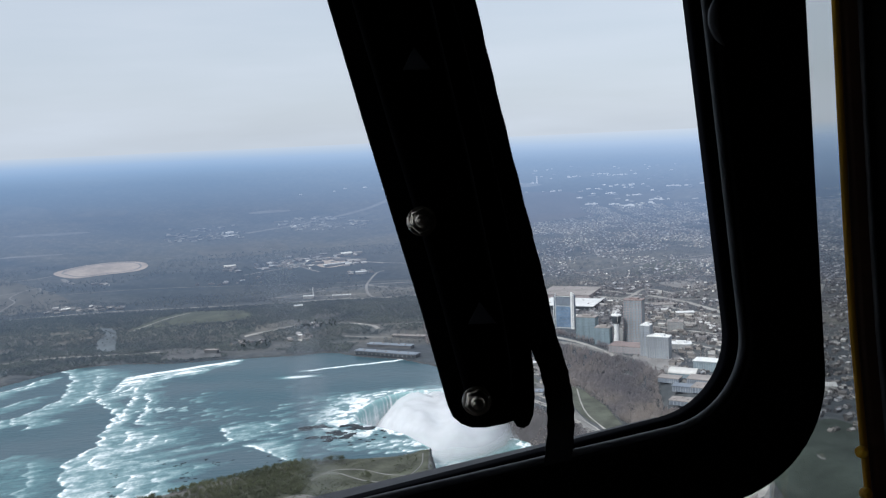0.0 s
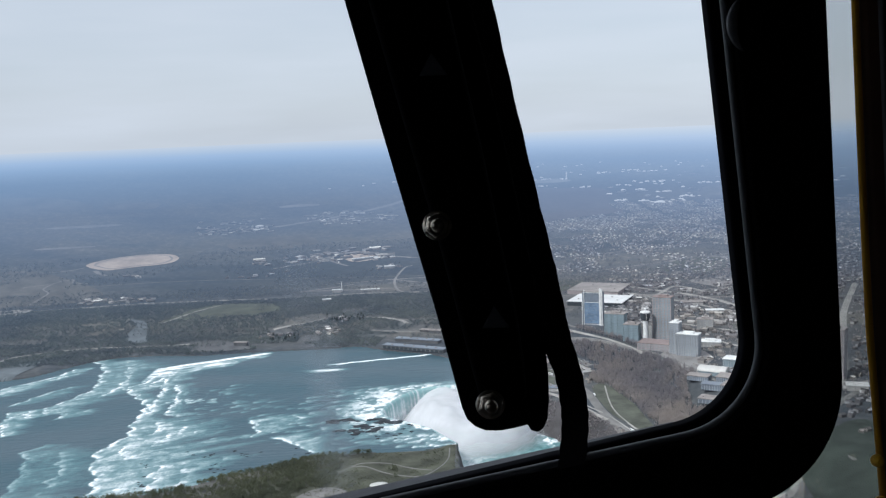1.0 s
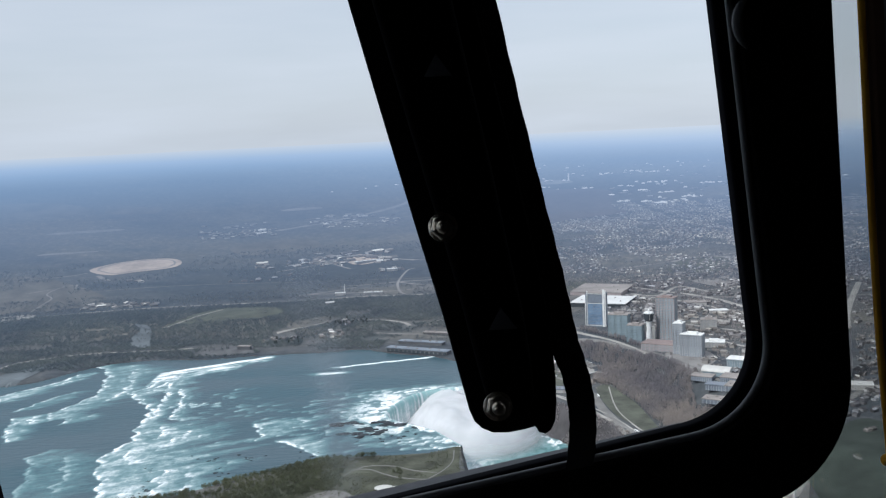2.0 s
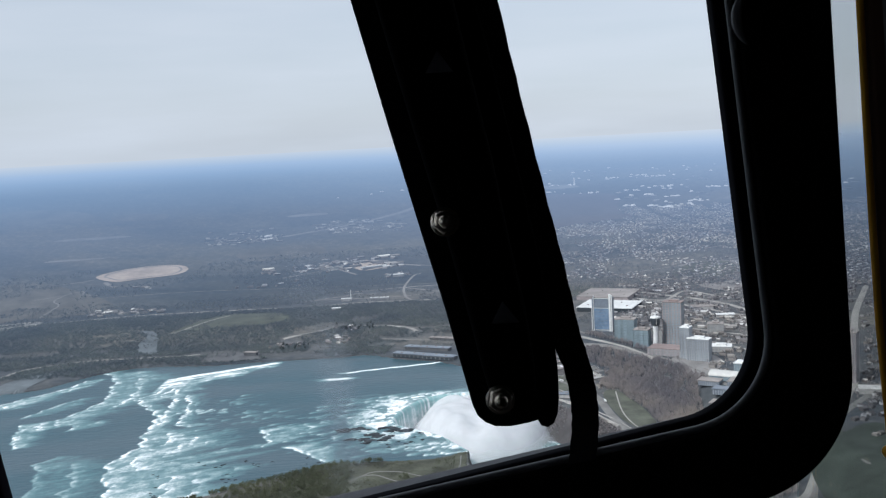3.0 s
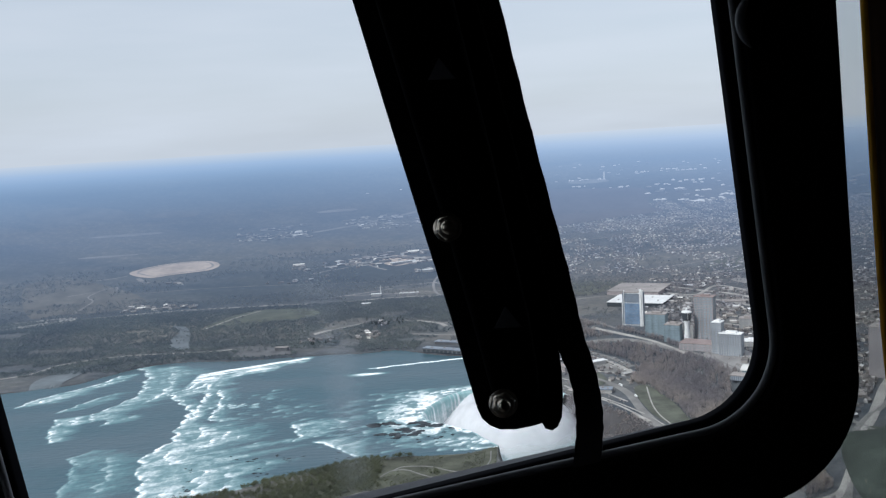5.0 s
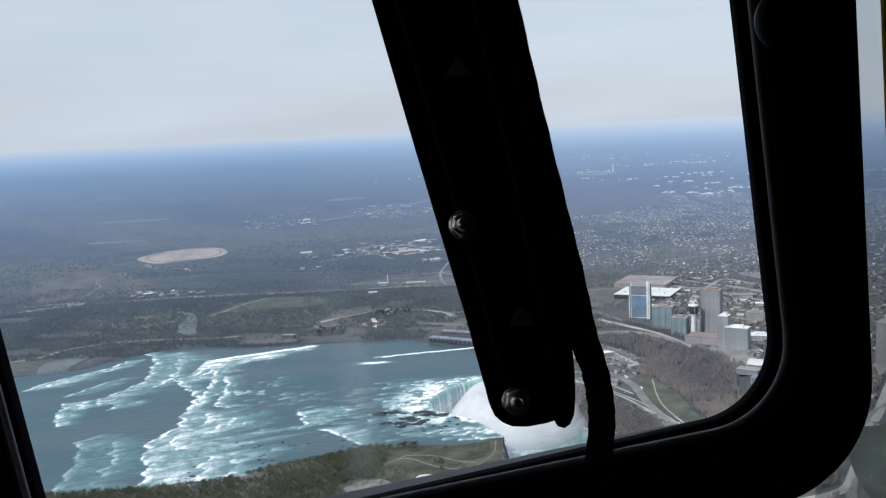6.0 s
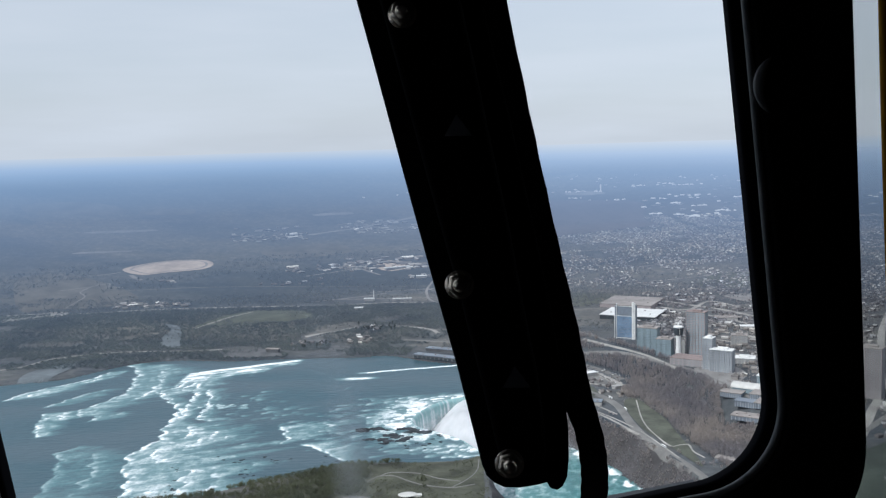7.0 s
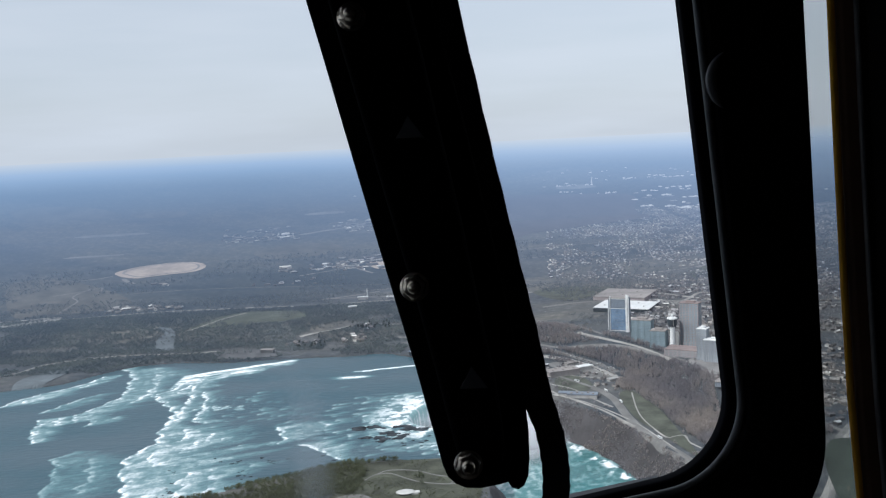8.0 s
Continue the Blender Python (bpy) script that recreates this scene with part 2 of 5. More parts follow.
def water_material(name, deep, pale):
    m = material(name, deep, 0.12)
    n, l, b = nodes_of(m)
    at = n.new("ShaderNodeAttribute")
    at.attribute_name = "foam"
    fine = noise_node(n, l, 0.10, 6, (0.55, 0.7, 1), rough=0.68)
    crumb = noise_node(n, l, 0.40, 3, (0.6, 0.42, 1), rough=0.7)
    both = n.new("ShaderNodeMath")
    both.operation = "ADD"
    l.new(fine, both.inputs[0])
    l.new(crumb, both.inputs[1])
    mid = n.new("ShaderNodeMath")
    mid.operation, mid.inputs[1].default_value = "SUBTRACT", 1.0
    l.new(both.outputs["Value"], mid.inputs[0])
    amount = n.new("ShaderNodeMath")            # the foam breaks up more where there is more of it
    amount.operation, amount.inputs[1].default_value, amount.inputs[2].default_value = "MULTIPLY_ADD", 0.75, 0.05
    l.new(at.outputs["Fac"], amount.inputs[0])
    ad = n.new("ShaderNodeMath")
    ad.operation = "MULTIPLY_ADD"
    l.new(mid.outputs["Value"], ad.inputs[0])
    l.new(amount.outputs["Value"], ad.inputs[1])
    l.new(at.outputs["Fac"], ad.inputs[2])
    tone = ramp_node(n, l, noise_node(n, l, 0.006, 4, (0.4, 1, 1)), [(0.36, deep), (0.62, tuple(c * 0.86 + d for c, d in zip(deep, (0.030, 0.026, 0.028))))])
    foam = ramp_node(n, l, ad.outputs["Value"], [(0.06, (0, 0, 0)), (0.34, (0.50,) * 3), (0.58, (0.80,) * 3), (0.84, (1, 1, 1))])
    col = ramp_node(n, l, ad.outputs["Value"], [(0.20, pale), (0.44, (0.43, 0.55, 0.56)), (0.62, (0.66, 0.72, 0.73)), (0.85, (0.88, 0.90, 0.90))])
    l.new(mix_node(n, l, foam, tone, col), b.inputs["Base Color"])
    b.inputs["IOR"].default_value, b.inputs["Specular IOR Level"].default_value = 1.33, 0.32
    rg = ramp_node(n, l, ad.outputs["Value"], [(0.15, (0.30,) * 3), (0.5, (0.8,) * 3)])
    l.new(rg, b.inputs["Roughness"])
    bump_node(n, l, b, noise_node(n, l, 0.10, 5, (0.4, 1, 1)), 0.6, 1.5)
    return m


M_WATER = water_material("rapids water", (0.036, 0.086, 0.109), (0.22, 0.42, 0.43))
M_POOL = water_material("gorge water", (0.045, 0.165, 0.17), (0.22, 0.40, 0.40))

M_BLACK = worn("black painted metal", (0.0028, 0.0026, 0.0032), 0.7, big=6, fine=60, spread=0.3, bump=0.0002, gloss=0.05)
M_RUBBER = worn("black rubber", (0.004, 0.004, 0.006), 0.85, big=8, fine=90, spread=0.3, gloss=0.03)
# paler than the black frame, to paint the highlights along its edges
M_BEAD = worn("pale grey trim and edge highlights", (0.11, 0.11, 0.115), 0.45, big=20, fine=120, spread=0.4)
M_STRAP = worn("black webbing", (0.012, 0.012, 0.013), 0.9, big=30, fine=400, spread=0.4, bump=0.0005)
M_STEEL = worn("steel bolt", (0.80, 0.69, 0.56), 0.30, 1.0, big=60, fine=300, spread=0.25)
M_YELLOW = worn("yellow paint", (0.52, 0.26, 0.018), 0.55, big=10, fine=80, spread=0.15, gloss=0.1)
M_STUD = worn("bright yellow paint", (0.85, 0.45, 0.01), 0.5, big=10, fine=80, spread=0.1)
M_SILL = worn("dull grey rubber", (0.20, 0.20, 0.205), 0.8, big=8, fine=90, spread=0.3, gloss=0.1)
M_MATT = worn("dull black paint", (0.0016, 0.0015, 0.0018), 0.9, big=6, fine=60, spread=0.3, gloss=0.02)
M_TRIM = worn("dark brown trim", (0.085, 0.040, 0.020), 0.7, big=10, fine=100, spread=0.3)
M_TRIANGLE = worn("mottled dark grey", (0.05, 0.05, 0.055), 0.6, big=20, fine=150, spread=0.3)
M_LINING = worn("dark cabin lining", (0.02, 0.018, 0.02), 0.85, big=4, fine=60, spread=0.2)


# ---- helpers for building ----
def mesh_of(name, verts, faces, mats=(), smooth=False):
    me = bpy.data.meshes.new(name)
    me.from_pydata(verts, [], faces)
    for m in mats:
        me.materials.append(m)
    if smooth:
        me.polygons.foreach_set("use_smooth", [True] * len(me.polygons))
    me.update()
    return me


def tri_mesh(name, verts, size, mats):
    """Separate polygons of `size` corners each, from an (n, size, 3) array."""
    me = bpy.data.meshes.new(name)
    v = np.asarray(verts, dtype=np.float32).reshape(-1, 3)
    k = len(v) // size
    me.vertices.add(len(v))
    me.vertices.foreach_set("co", v.ravel())
    me.loops.add(len(v))
    me.loops.foreach_set("vertex_index", np.arange(len(v), dtype=np.int32))
    me.polygons.add(k)
    me.polygons.foreach_set("loop_start", np.arange(0, len(v), size, dtype=np.int32))
    for m in mats:
        me.materials.append(m)
    me.update(calc_edges=True)
    return me


def part(name, bm, mat, parent, label=""):
    me = bm
    if isinstance(bm, bmesh.types.BMesh):
        me = bpy.data.meshes.new(name)
        bmesh.ops.recalc_face_normals(bm, faces=bm.faces)
        bm.to_mesh(me)
        bm.free()
    if mat and not me.materials:
        me.materials.append(mat)
    ob = new(name, me)
    ob.parent = parent
    return tagged(ob, label)


def box(bm, x0, x1, y0, y1, z0, z1, bevel=0.0):
    v = [bm.verts.new((x, y, z)) for x in (x0, x1) for y in (y0, y1) for z in (z0, z1)]
    fs = [bm.faces.new([v[i] for i in q]) for q in ((0, 1, 3, 2), (4, 6, 7, 5), (0, 4, 5, 1), (2, 3, 7, 6), (0, 2, 6, 4), (1, 5, 7, 3))]
    if bevel:
        es = list({e for f in fs for e in f.edges})
        bmesh.ops.bevel(bm, geom=es, offset=bevel, segments=2, affect="EDGES")
    return bm


def boxed(*a, **k):
    return box(bmesh.new(), *a, **k)


rng = np.random.default_rng(7)
_lattice = np.random.default_rng(3).random((256, 256))


def vnoise(x, y):
    xi, yi = np.floor(x).astype(int), np.floor(y).astype(int)
    fx, fy = x - xi, y - yi
    fx, fy = fx * fx * (3 - 2 * fx), fy * fy * (3 - 2 * fy)
    g = lambda a, b: _lattice[a % 256, b % 256]
    return (g(xi, yi) * (1 - fx) + g(xi + 1, yi) * fx) * (1 - fy) + (g(xi, yi + 1) * (1 - fx) + g(xi + 1, yi + 1) * fx) * fy


def fbm(x, y, octaves=4):
    s, a, tot = 0.0, 1.0, 0.0
    for i in range(octaves):
        s, tot = s + a * vnoise(x * 2 ** i + 17.3 * i, y * 2 ** i + 5.1 * i), tot + a
        a *= 0.55
    return s / tot


def step(a, b, x):
    """Rises smoothly from 0 at a to 1 at b."""
    t = np.clip((x - a) / (b - a), 0, 1)
    return t * t * (3 - 2 * t)


def inside(x, y, poly):
    x, y = np.asarray(x, float), np.asarray(y, float)
    hit = np.zeros(x.shape, bool)
    if x.size > 2000:       # only what can lie inside
        px, py = [p[0] for p in poly], [p[1] for p in poly]
        k = (x > min(px)) & (x < max(px)) & (y > min(py)) & (y < max(py))
        if k.mean() < 0.7:
            if k.any():
                hit[k] = inside(x[k], y[k], poly)
            return hit
    for (x0, y0), (x1, y1) in zip(poly, poly[1:] + poly[:1]):
        if y0 == y1:
            continue
        c = (y0 > y) != (y1 > y)
        hit ^= c & (x < (x1 - x0) * (y - y0) / (y1 - y0) + x0)
    return hit


def distance(x, y, line, reach=None):
    """Distance to a line; with reach, only as far as that matters."""
    x, y = np.asarray(x, float), np.asarray(y, float)
    if reach and x.ndim:
        lx, ly = [p[0] for p in line], [p[1] for p in line]
        near = (x > min(lx) - reach) & (x < max(lx) + reach) & (y > min(ly) - reach) & (y < max(ly) + reach)
        out = np.full(x.shape, 1e9)
        half = len(line) // 2
        if near.any():
            out[near] = distance(x[near], y[near], line) if half < 6 else np.minimum(distance(x[near], y[near], line[:half + 1], reach), distance(x[near], y[near], line[half:], reach))
        return out
    best = np.full(x.shape, 1e9)
    for (x0, y0), (x1, y1) in zip(line, line[1:]):
        dx, dy = x1 - x0, y1 - y0
        t = np.clip(((x - x0) * dx + (y - y0) * dy) / max(dx * dx + dy * dy, 1e-9), 0, 1)
        best = np.minimum(best, np.hypot(x - x0 - t * dx, y - y0 - t * dy))
    return best


def smooth_line(pts, per=8, closed=False):
    """Catmull-Rom through the points."""
    p = [Vector(q) for q in pts]
    if closed:
        p = [p[-1]] + p + [p[0], p[1]]
    else:
        p = [p[0] * 2 - p[1]] + p + [p[-1] * 2 - p[-2]]
    out = []
    for i in range(1, len(p) - 2):
        a, b, c, d = p[i - 1:i + 3]
        for k in range(per):
            t = k / per
            out.append(tuple(0.5 * (2 * b + (c - a) * t + (2 * a - 5 * b + 4 * c - d) * t * t + (3 * b - a - 3 * c + d) * t ** 3)))
    if not closed:
        out.append(tuple(p[-2]))
    return out


# ---- the lie of the land, in metres; the upper river is at height 0 ----
CREST = smooth_line([(36, 1540), (14, 1584), (-8, 1628), (-40, 1664), (-74, 1694), (-95, 1730), (-92, 1770), (-74, 1820), (-40, 1876), (10, 1905), (70, 1905), (130, 1878), (180, 1830)], 6)
GORGE_RIM = [(180, 1830), (204, 1784), (258, 1716), (302, 1619), (338, 1480), (352, 1380), (380, 1150), (400, 700)]
GORGE = CREST + smooth_line(GORGE_RIM, 4)[1:] + [(60, 700), (45, 1200), (38, 1400)]
FAR_SHORE = smooth_line([(-2600, 1500), (-1500, 1880), (-1060, 2092), (-924, 2139), (-860, 2225), (-793, 2290), (-698, 2315), (-565, 2293), (-430, 2303), (-260, 2303), (-175, 2311), (-95, 2245), (0, 2190), (90, 2080), (150, 1960), (180, 1830)], 5)
NEAR_SHORE = smooth_line([(36, 1540), (-10, 1512), (-79, 1508), (-145, 1512), (-209, 1496), (-262, 1462), (-327, 1430), (-395, 1382), (-480, 1362), (-620, 1346), (-800, 1320), (-1500, 900), (-2600, 500)], 5)
RIVER = FAR_SHORE + CREST[::-1] + NEAR_SHORE[1:]
BLUFF = smooth_line([(-1500, 2700), (-900, 2560), (-500, 2480), (-150, 2440), (80, 2390), (235, 2262), (345, 2040), (415, 1830), (445, 1660), (480, 1450), (560, 1000), (600, 500)], 4)
BLUFF_SIDE = BLUFF + [(6000, 500), (6000, 6000), (-6000, 6000), (-1500, 3000)]


def ground_height(x, y):
    x, y = np.asarray(x, float), np.asarray(y, float)
    h = 5 + 3 * (fbm(x / 160, y / 160, 3) - 0.5)
    up = np.where(inside(x, y, BLUFF_SIDE), distance(x, y, BLUFF, 100), 0)
    high = 12 + 22 * step(-100, 350, x)
    h = h + high * step(0, 85, np.minimum(up, 99)) * (1 - step(2900, 3350, np.hypot(x, y)) * 0.75)
    d = distance(x, y, RIVER + RIVER[:1], 30)
    h = np.where(inside(x, y, RIVER), -5.0, 1.0 + (h - 1.0) * step(0, 25, d))
    g = np.minimum(distance(x, y, GORGE_RIM, 90), distance(x, y, [(38, 1400), (45, 1200), (60, 700)], 90))
    g = np.minimum(np.minimum(g, distance(x, y, [(38, 1400), (36, 1540)], 90) * 3), 99)
    wall = -64 * step(0, 1, (g + 14 * (fbm(x / 22, y / 22, 4) - 0.5)) / 62) ** 0.7
    return np.where(inside(x, y, GORGE), np.where(distance(x, y, CREST, 20) < 16, -64, np.minimum(h, 2) + wall), h)


def drawn_in(p):
    """The place at which a far point of the plain is built: the plain past FLAT is drawn together towards RIM, along the line from the eye."""
    p = np.array(p, float).reshape(-1, 3)
    rho = np.hypot(p[:, 0], p[:, 1])
    r = np.where(rho > FLAT, RIM - (RIM - FLAT) ** 2 / (np.maximum(rho, FLAT) - 2 * FLAT + RIM), rho)
    k = r / np.maximum(rho, 1)
    return np.stack([p[:, 0] * k, p[:, 1] * k, HEIGHT - (HEIGHT - p[:, 2]) * k], 1)


def polar_sheet(name, azimuths, radii, mat, height):
    a, r = np.meshgrid(np.radians(azimuths), radii, indexing="ij")
    x, y = (np.sin(a) * r).ravel(), (np.cos(a) * r).ravel()
    p = drawn_in(np.stack([x, y, height(x, y)], 1))
    na, nr = a.shape
    i = np.arange(na - 1)[:, None] * nr + np.arange(nr - 1)[None, :]
    q = np.stack([i, i + 1, i + nr + 1, i + nr], -1).reshape(-1, 4)
    me = mesh_of(name, p.tolist(), q[:, ::-1].tolist(), [mat], True)
    return new(name, me)


AZ = np.concatenate([np.arange(-180, -34, 4), np.arange(-34, 38, 0.16), np.arange(38, 177, 4), [180.0]])
ground = polar_sheet("ground", AZ, np.concatenate([[0.01, 300, 600, 800, 950, 1060], np.arange(1120, 2505, 8), np.arange(2510, FLAT + 1, 30)]), M_LAND, ground_height)
ground.data.materials.append(M_ROCK)
_c = np.empty(len(ground.data.vertices) * 3)
ground.data.vertices.foreach_get("co", _c)
_i = np.empty(len(ground.data.polygons) * 4, int)
ground.data.polygons.foreach_get("vertices", _i)
_m = _c.reshape(-1, 3)[_i.reshape(-1, 4)].mean(1)
_rock = inside(_m[:, 0], _m[:, 1], GORGE) | ((_m[:, 2] < 1.25) & (np.hypot(_m[:, 0], _m[:, 1]) < FLAT))
ground.data.polygons.foreach_set("material_index", _rock.astype(np.int32))
tagged(ground,
       "grey-brown early spring land with bare woods and a gorge", "ground", kind="structure")
far_r = np.array([(RIM - FLAT) ** 2 / s + 2 * FLAT - RIM for s in np.concatenate([np.linspace(RIM - FLAT, 60, 110), [40, 25, 15, 8, 4, 1, 0.1]])])
tagged(polar_sheet("backdrop_far_plain", np.concatenate([np.arange(-180, -34, 4), np.arange(-34, 38, 0.25), np.arange(38, 177, 4), [180.0]]), far_r, M_FARLAND, ground_height),
       "hazy blue wooded plain that reaches the horizon", "distance", kind="structure")


# ---- water ----
def water_sheet(name, xs, ys, keep, foam_of, height_of, mat):
    x, y = np.meshgrid(xs, ys, indexing="ij")
    ok = keep(x, y)
    foam = foam_of(x, y)
    z = height_of(x, y, foam)
    ny = len(ys)
    q = ok[:-1, :-1] & ok[1:, :-1] & ok[:-1, 1:] & ok[1:, 1:]
    i = (np.arange(len(xs) - 1)[:, None] * ny + np.arange(ny - 1)[None, :])[q]
    f = np.stack([i, i + ny, i + ny + 1, i + 1], -1)
    used = np.unique(f)
    back = np.zeros(x.size, int)
    back[used] = np.arange(len(used))
    p = np.stack([x.ravel(), y.ravel(), z.ravel()], 1)[used]
    me = mesh_of(name, p.tolist(), back[f].tolist(), [mat], True)
    me.attributes.new("foam", "FLOAT", "POINT").data.foreach_set("value", foam.ravel()[used].astype(np.float32))
    return new(name, me)


BEDS = [  # beds of white water: (the ledge that breaks the current, with the reach of its foam at each point; strength; spacing of the steps behind it)
    ([(-545, 1870, 22), (-574, 1838, 26), (-567, 1779, 30), (-568, 1740, 60), (-566, 1726, 150), (-554, 1657, 215), (-570, 1623, 255), (-582, 1577, 275), (-561, 1499, 270), (-536, 1432, 250), (-520, 1300, 250)], 1.0, 46),
    ([(-625, 2125, 40), (-633, 2057, 90), (-664, 1998, 105), (-630, 1946, 40), (-607, 1908, 16), (-577, 1842, 14)], 0.95, 30),
    ([(-604, 2080, 40), (-600, 2050, 70), (-570, 1930, 20), (-566, 1852, 13), (-562, 1776, 18)], 1.0, 60),
    ([(-562, 2010, 60), (-540, 1940, 14), (-524, 1848, 10), (-522, 1790, 40), (-500, 1768, 70)], 0.9, 60),
    ([(-836, 2290, 40), (-800, 2240, 120), (-765, 2170, 150), (-752, 2100, 140), (-742, 2053, 150), (-738, 1990, 150), (-755, 1930, 140), (-790, 1870, 150), (-770, 1820, 90)], 0.88, 60),
    ([(-848, 2200, 55), (-862, 2150, 60), (-885, 2110, 70), (-925, 2069, 90), (-960, 2027, 120), (-985, 1960, 120)], 0.95, 38),
    ([(-800, 2030, 60), (-830, 1985, 70), (-850, 1940, 90), (-870, 1900, 60)], 0.7, 44),
    ([(-845, 1846, 120), (-838, 1800, 80), (-812, 1730, 55), (-800, 1690, 40)], 0.95, 40),
    ([(-735, 1830, 90), (-735, 1790, 70)], 0.85, 50),
    ([(-690, 1625, 30), (-715, 1592, 120), (-690, 1531, 150), (-668, 1451, 150), (-640, 1300, 150)], 0.55, 60),
    ([(-345, 1722, 120), (-334, 1690, 130), (-322, 1650, 90), (-326, 1622, 30)], 0.95, 80),
    ([(-290, 1610, 100), (-262, 1585, 90), (-236, 1562, 60), (-210, 1517, 30)], 1.0, 80),
]


def lobes(t, wide, k):
    """Rounded lobes, one beside the other, with cusps between them: 0 in a lobe's middle, 1 in a cusp."""
    return 1 - np.abs(np.sin(np.pi * (t / wide + 1.3 * fbm(t / wide / 2.3 + 11 * k, 0 * t + k, 2)))) ** 0.8


def foam_upper(x, y):
    u, v = 0.92 * x + 0.39 * y, 0.92 * y - 0.39 * x          # along and across the current
    clump = fbm(u / 34, v / 30, 4)
    streak = step(0.36, 0.62, fbm(u / 95 + 3, v / 14, 3))
    tuft = step(0.44, 0.66, fbm(u / 30 + 31, v / 12, 3))
    crumb = step(0.36, 0.62, fbm(x / 8 + 5, y / 14, 3))
    coarse = fbm(x / 110 + 9, y / 120, 3)
    f = np.zeros_like(x)
    for n, (pts, power, space) in enumerate(BEDS):
        py, px, pr = [p[1] for p in pts][::-1], [p[0] for p in pts][::-1], [p[2] for p in pts][::-1]
        up = y - 0.36 * np.clip(x - np.interp(y, py, px), 0, 400)
        up = y - 0.36 * np.clip(x - np.interp(up, py, px), 0, 400)
        s = x - np.interp(up, py, px) - 9 * lobes(up, 58, n) - 4 * lobes(up, 25, n + 60) - 12 * (fbm(up / 70 + n, 0 * x, 2) - 0.5) - 6 * (fbm(x / 8, y / 14, 3) - 0.5)
        reach = np.interp(up, py, pr) * (0.55 + 0.9 * fbm(v / 22 + 7 * n, u / 260, 3))
        ends = step(py[0] - 14, py[0] + 6, up) * (1 - step(py[-1] - 6, py[-1] + 14, up))
        behind, t = step(-1, 3, s), np.maximum(s, 0)
        turn = (t + 9 * lobes(up, 44, n + 20) + 24 * (fbm(up / 52 + 3 * n, u / 300, 2) - 0.5)) / space        # one step of the river bed after the other
        k = np.floor(turn)
        row = np.exp(-(turn - k) * space / 15) * step(0.36, 0.50, fbm(up / 30 + 13 * k, k + 5 * n, 2)) * (k > 0)
        body = (1 - step(0.30, 1.10, t / reach)) * (0.20 + 0.10 * streak + 0.17 * tuft + row * (0.30 + 0.26 * crumb) + 0.08 * crumb)
        head = np.exp(-t / 17) * (0.58 + 0.52 * crumb)
        f = np.maximum(f, behind * ends * power * np.maximum(body, head))
    # the long weirs: a straight white edge, with torn foam below it
    for x0, y0, x1, y1, wide, trail, power in ((-640, 2176, -405, 2289, 11, 150, 0.95), (-240, 2143, -8, 2204, 5, 12, 0.45)):
        t = (x - x0) / (x1 - x0)
        s = y0 + t * (y1 - y0) - y - 8 * (fbm(x / 30, y / 200, 2) - 0.5)
        on = step(-0.02, 0.03, t) * (1 - step(0.97, 1.12, t))
        below = trail * (0.4 + 1.1 * fbm(x / 26, y / 200 + 4, 3)) * (1.45 - t)
        g = np.where(s > 0, 1 - step(0.4, 1.05, s / below), 0) * on * power * (0.22 + 0.32 * streak + 0.38 * tuft)
        f = np.maximum(f, np.maximum(g, 1.3 * np.exp(-((s - 10) / wide) ** 2) * on * (0.5 + 0.5 * (t > 0.1))))
    f = np.maximum(f, 0.75 * np.exp(-(((x + 235) / 40) ** 2 + ((y - 2085) / 12) ** 2)) * (0.5 + 0.9 * streak))
    # broken shallows behind the middle ledge
    shallow = np.exp(-(((x + 480) / 75) ** 2 + ((y - 1900) / 75) ** 2) ** 2)
    f = np.maximum(f, 0.55 * shallow * tuft * crumb)
    # small breaking waves, each with a crisp head and a short tail
    d = distance(x, y, CREST)
    dice = np.random.default_rng(21)
    x0, y0, dx, dy = x[0, 0], y[0, 0], x[1, 0] - x[0, 0], y[0, 1] - y[0, 0]
    for k in range(3400):
        px, py = dice.uniform(-470, 170), dice.uniform(1525, 2010)
        long, wide, top, pick = dice.uniform(7, 26), dice.uniform(3.5, 8), dice.uniform(0.5, 1.15), dice.random()
        i, j = int((px - x0) / dx), int((py - y0) / dy)
        near = math.exp(-max(d[i, j] - 35, 0) / 55)
        odds = near * (py < 1915) if px > -230 else (0.20 if 1640 < py < 1960 else 0.05) * (coarse[i, j] > 0.47)
        if pick > odds * (0.55 if clump[i, j] < 0.46 else 1.0):
            continue
        w = (slice(max(i - 4, 0), i + int(4 * long / dx)), slice(max(j - int(2 * wide / dy), 0), j + int(2 * wide / dy) + 8))
        ly = (y[w] - py - 0.4 * (x[w] - px)) / wide
        lx = x[w] - px - 0.5 * wide * ly ** 2
        f[w] = np.maximum(f[w], top * (0.5 + 0.5 * near) * step(-3, 1, lx) * np.exp(-np.maximum(lx, 0) / long) * np.exp(-ly ** 2))
    # white water that gathers before the brink, broken by dark rock
    gather = step(-215, -150, x) * (1 - step(1900, 1960, y)) * step(1530, 1560, y)
    waves = step(0.50, 0.58, fbm(u / 24 + 8, v / 14, 4))
    f = np.maximum(f, gather * (0.28 + 0.55 * waves) * np.exp(-np.maximum(d - 30, 0) / 80))
    brink = np.exp(-d / 7) * 0.35
    dark = step(0.46, 0.56, fbm(x / 26 + 40, y / 40, 3)) * step(-200, -160, x) * step(1575, 1600, y) * (1 - step(1700, 1730, y))
    return np.clip(np.maximum(f, brink) * (1 - 0.6 * dark), 0, 1.2)


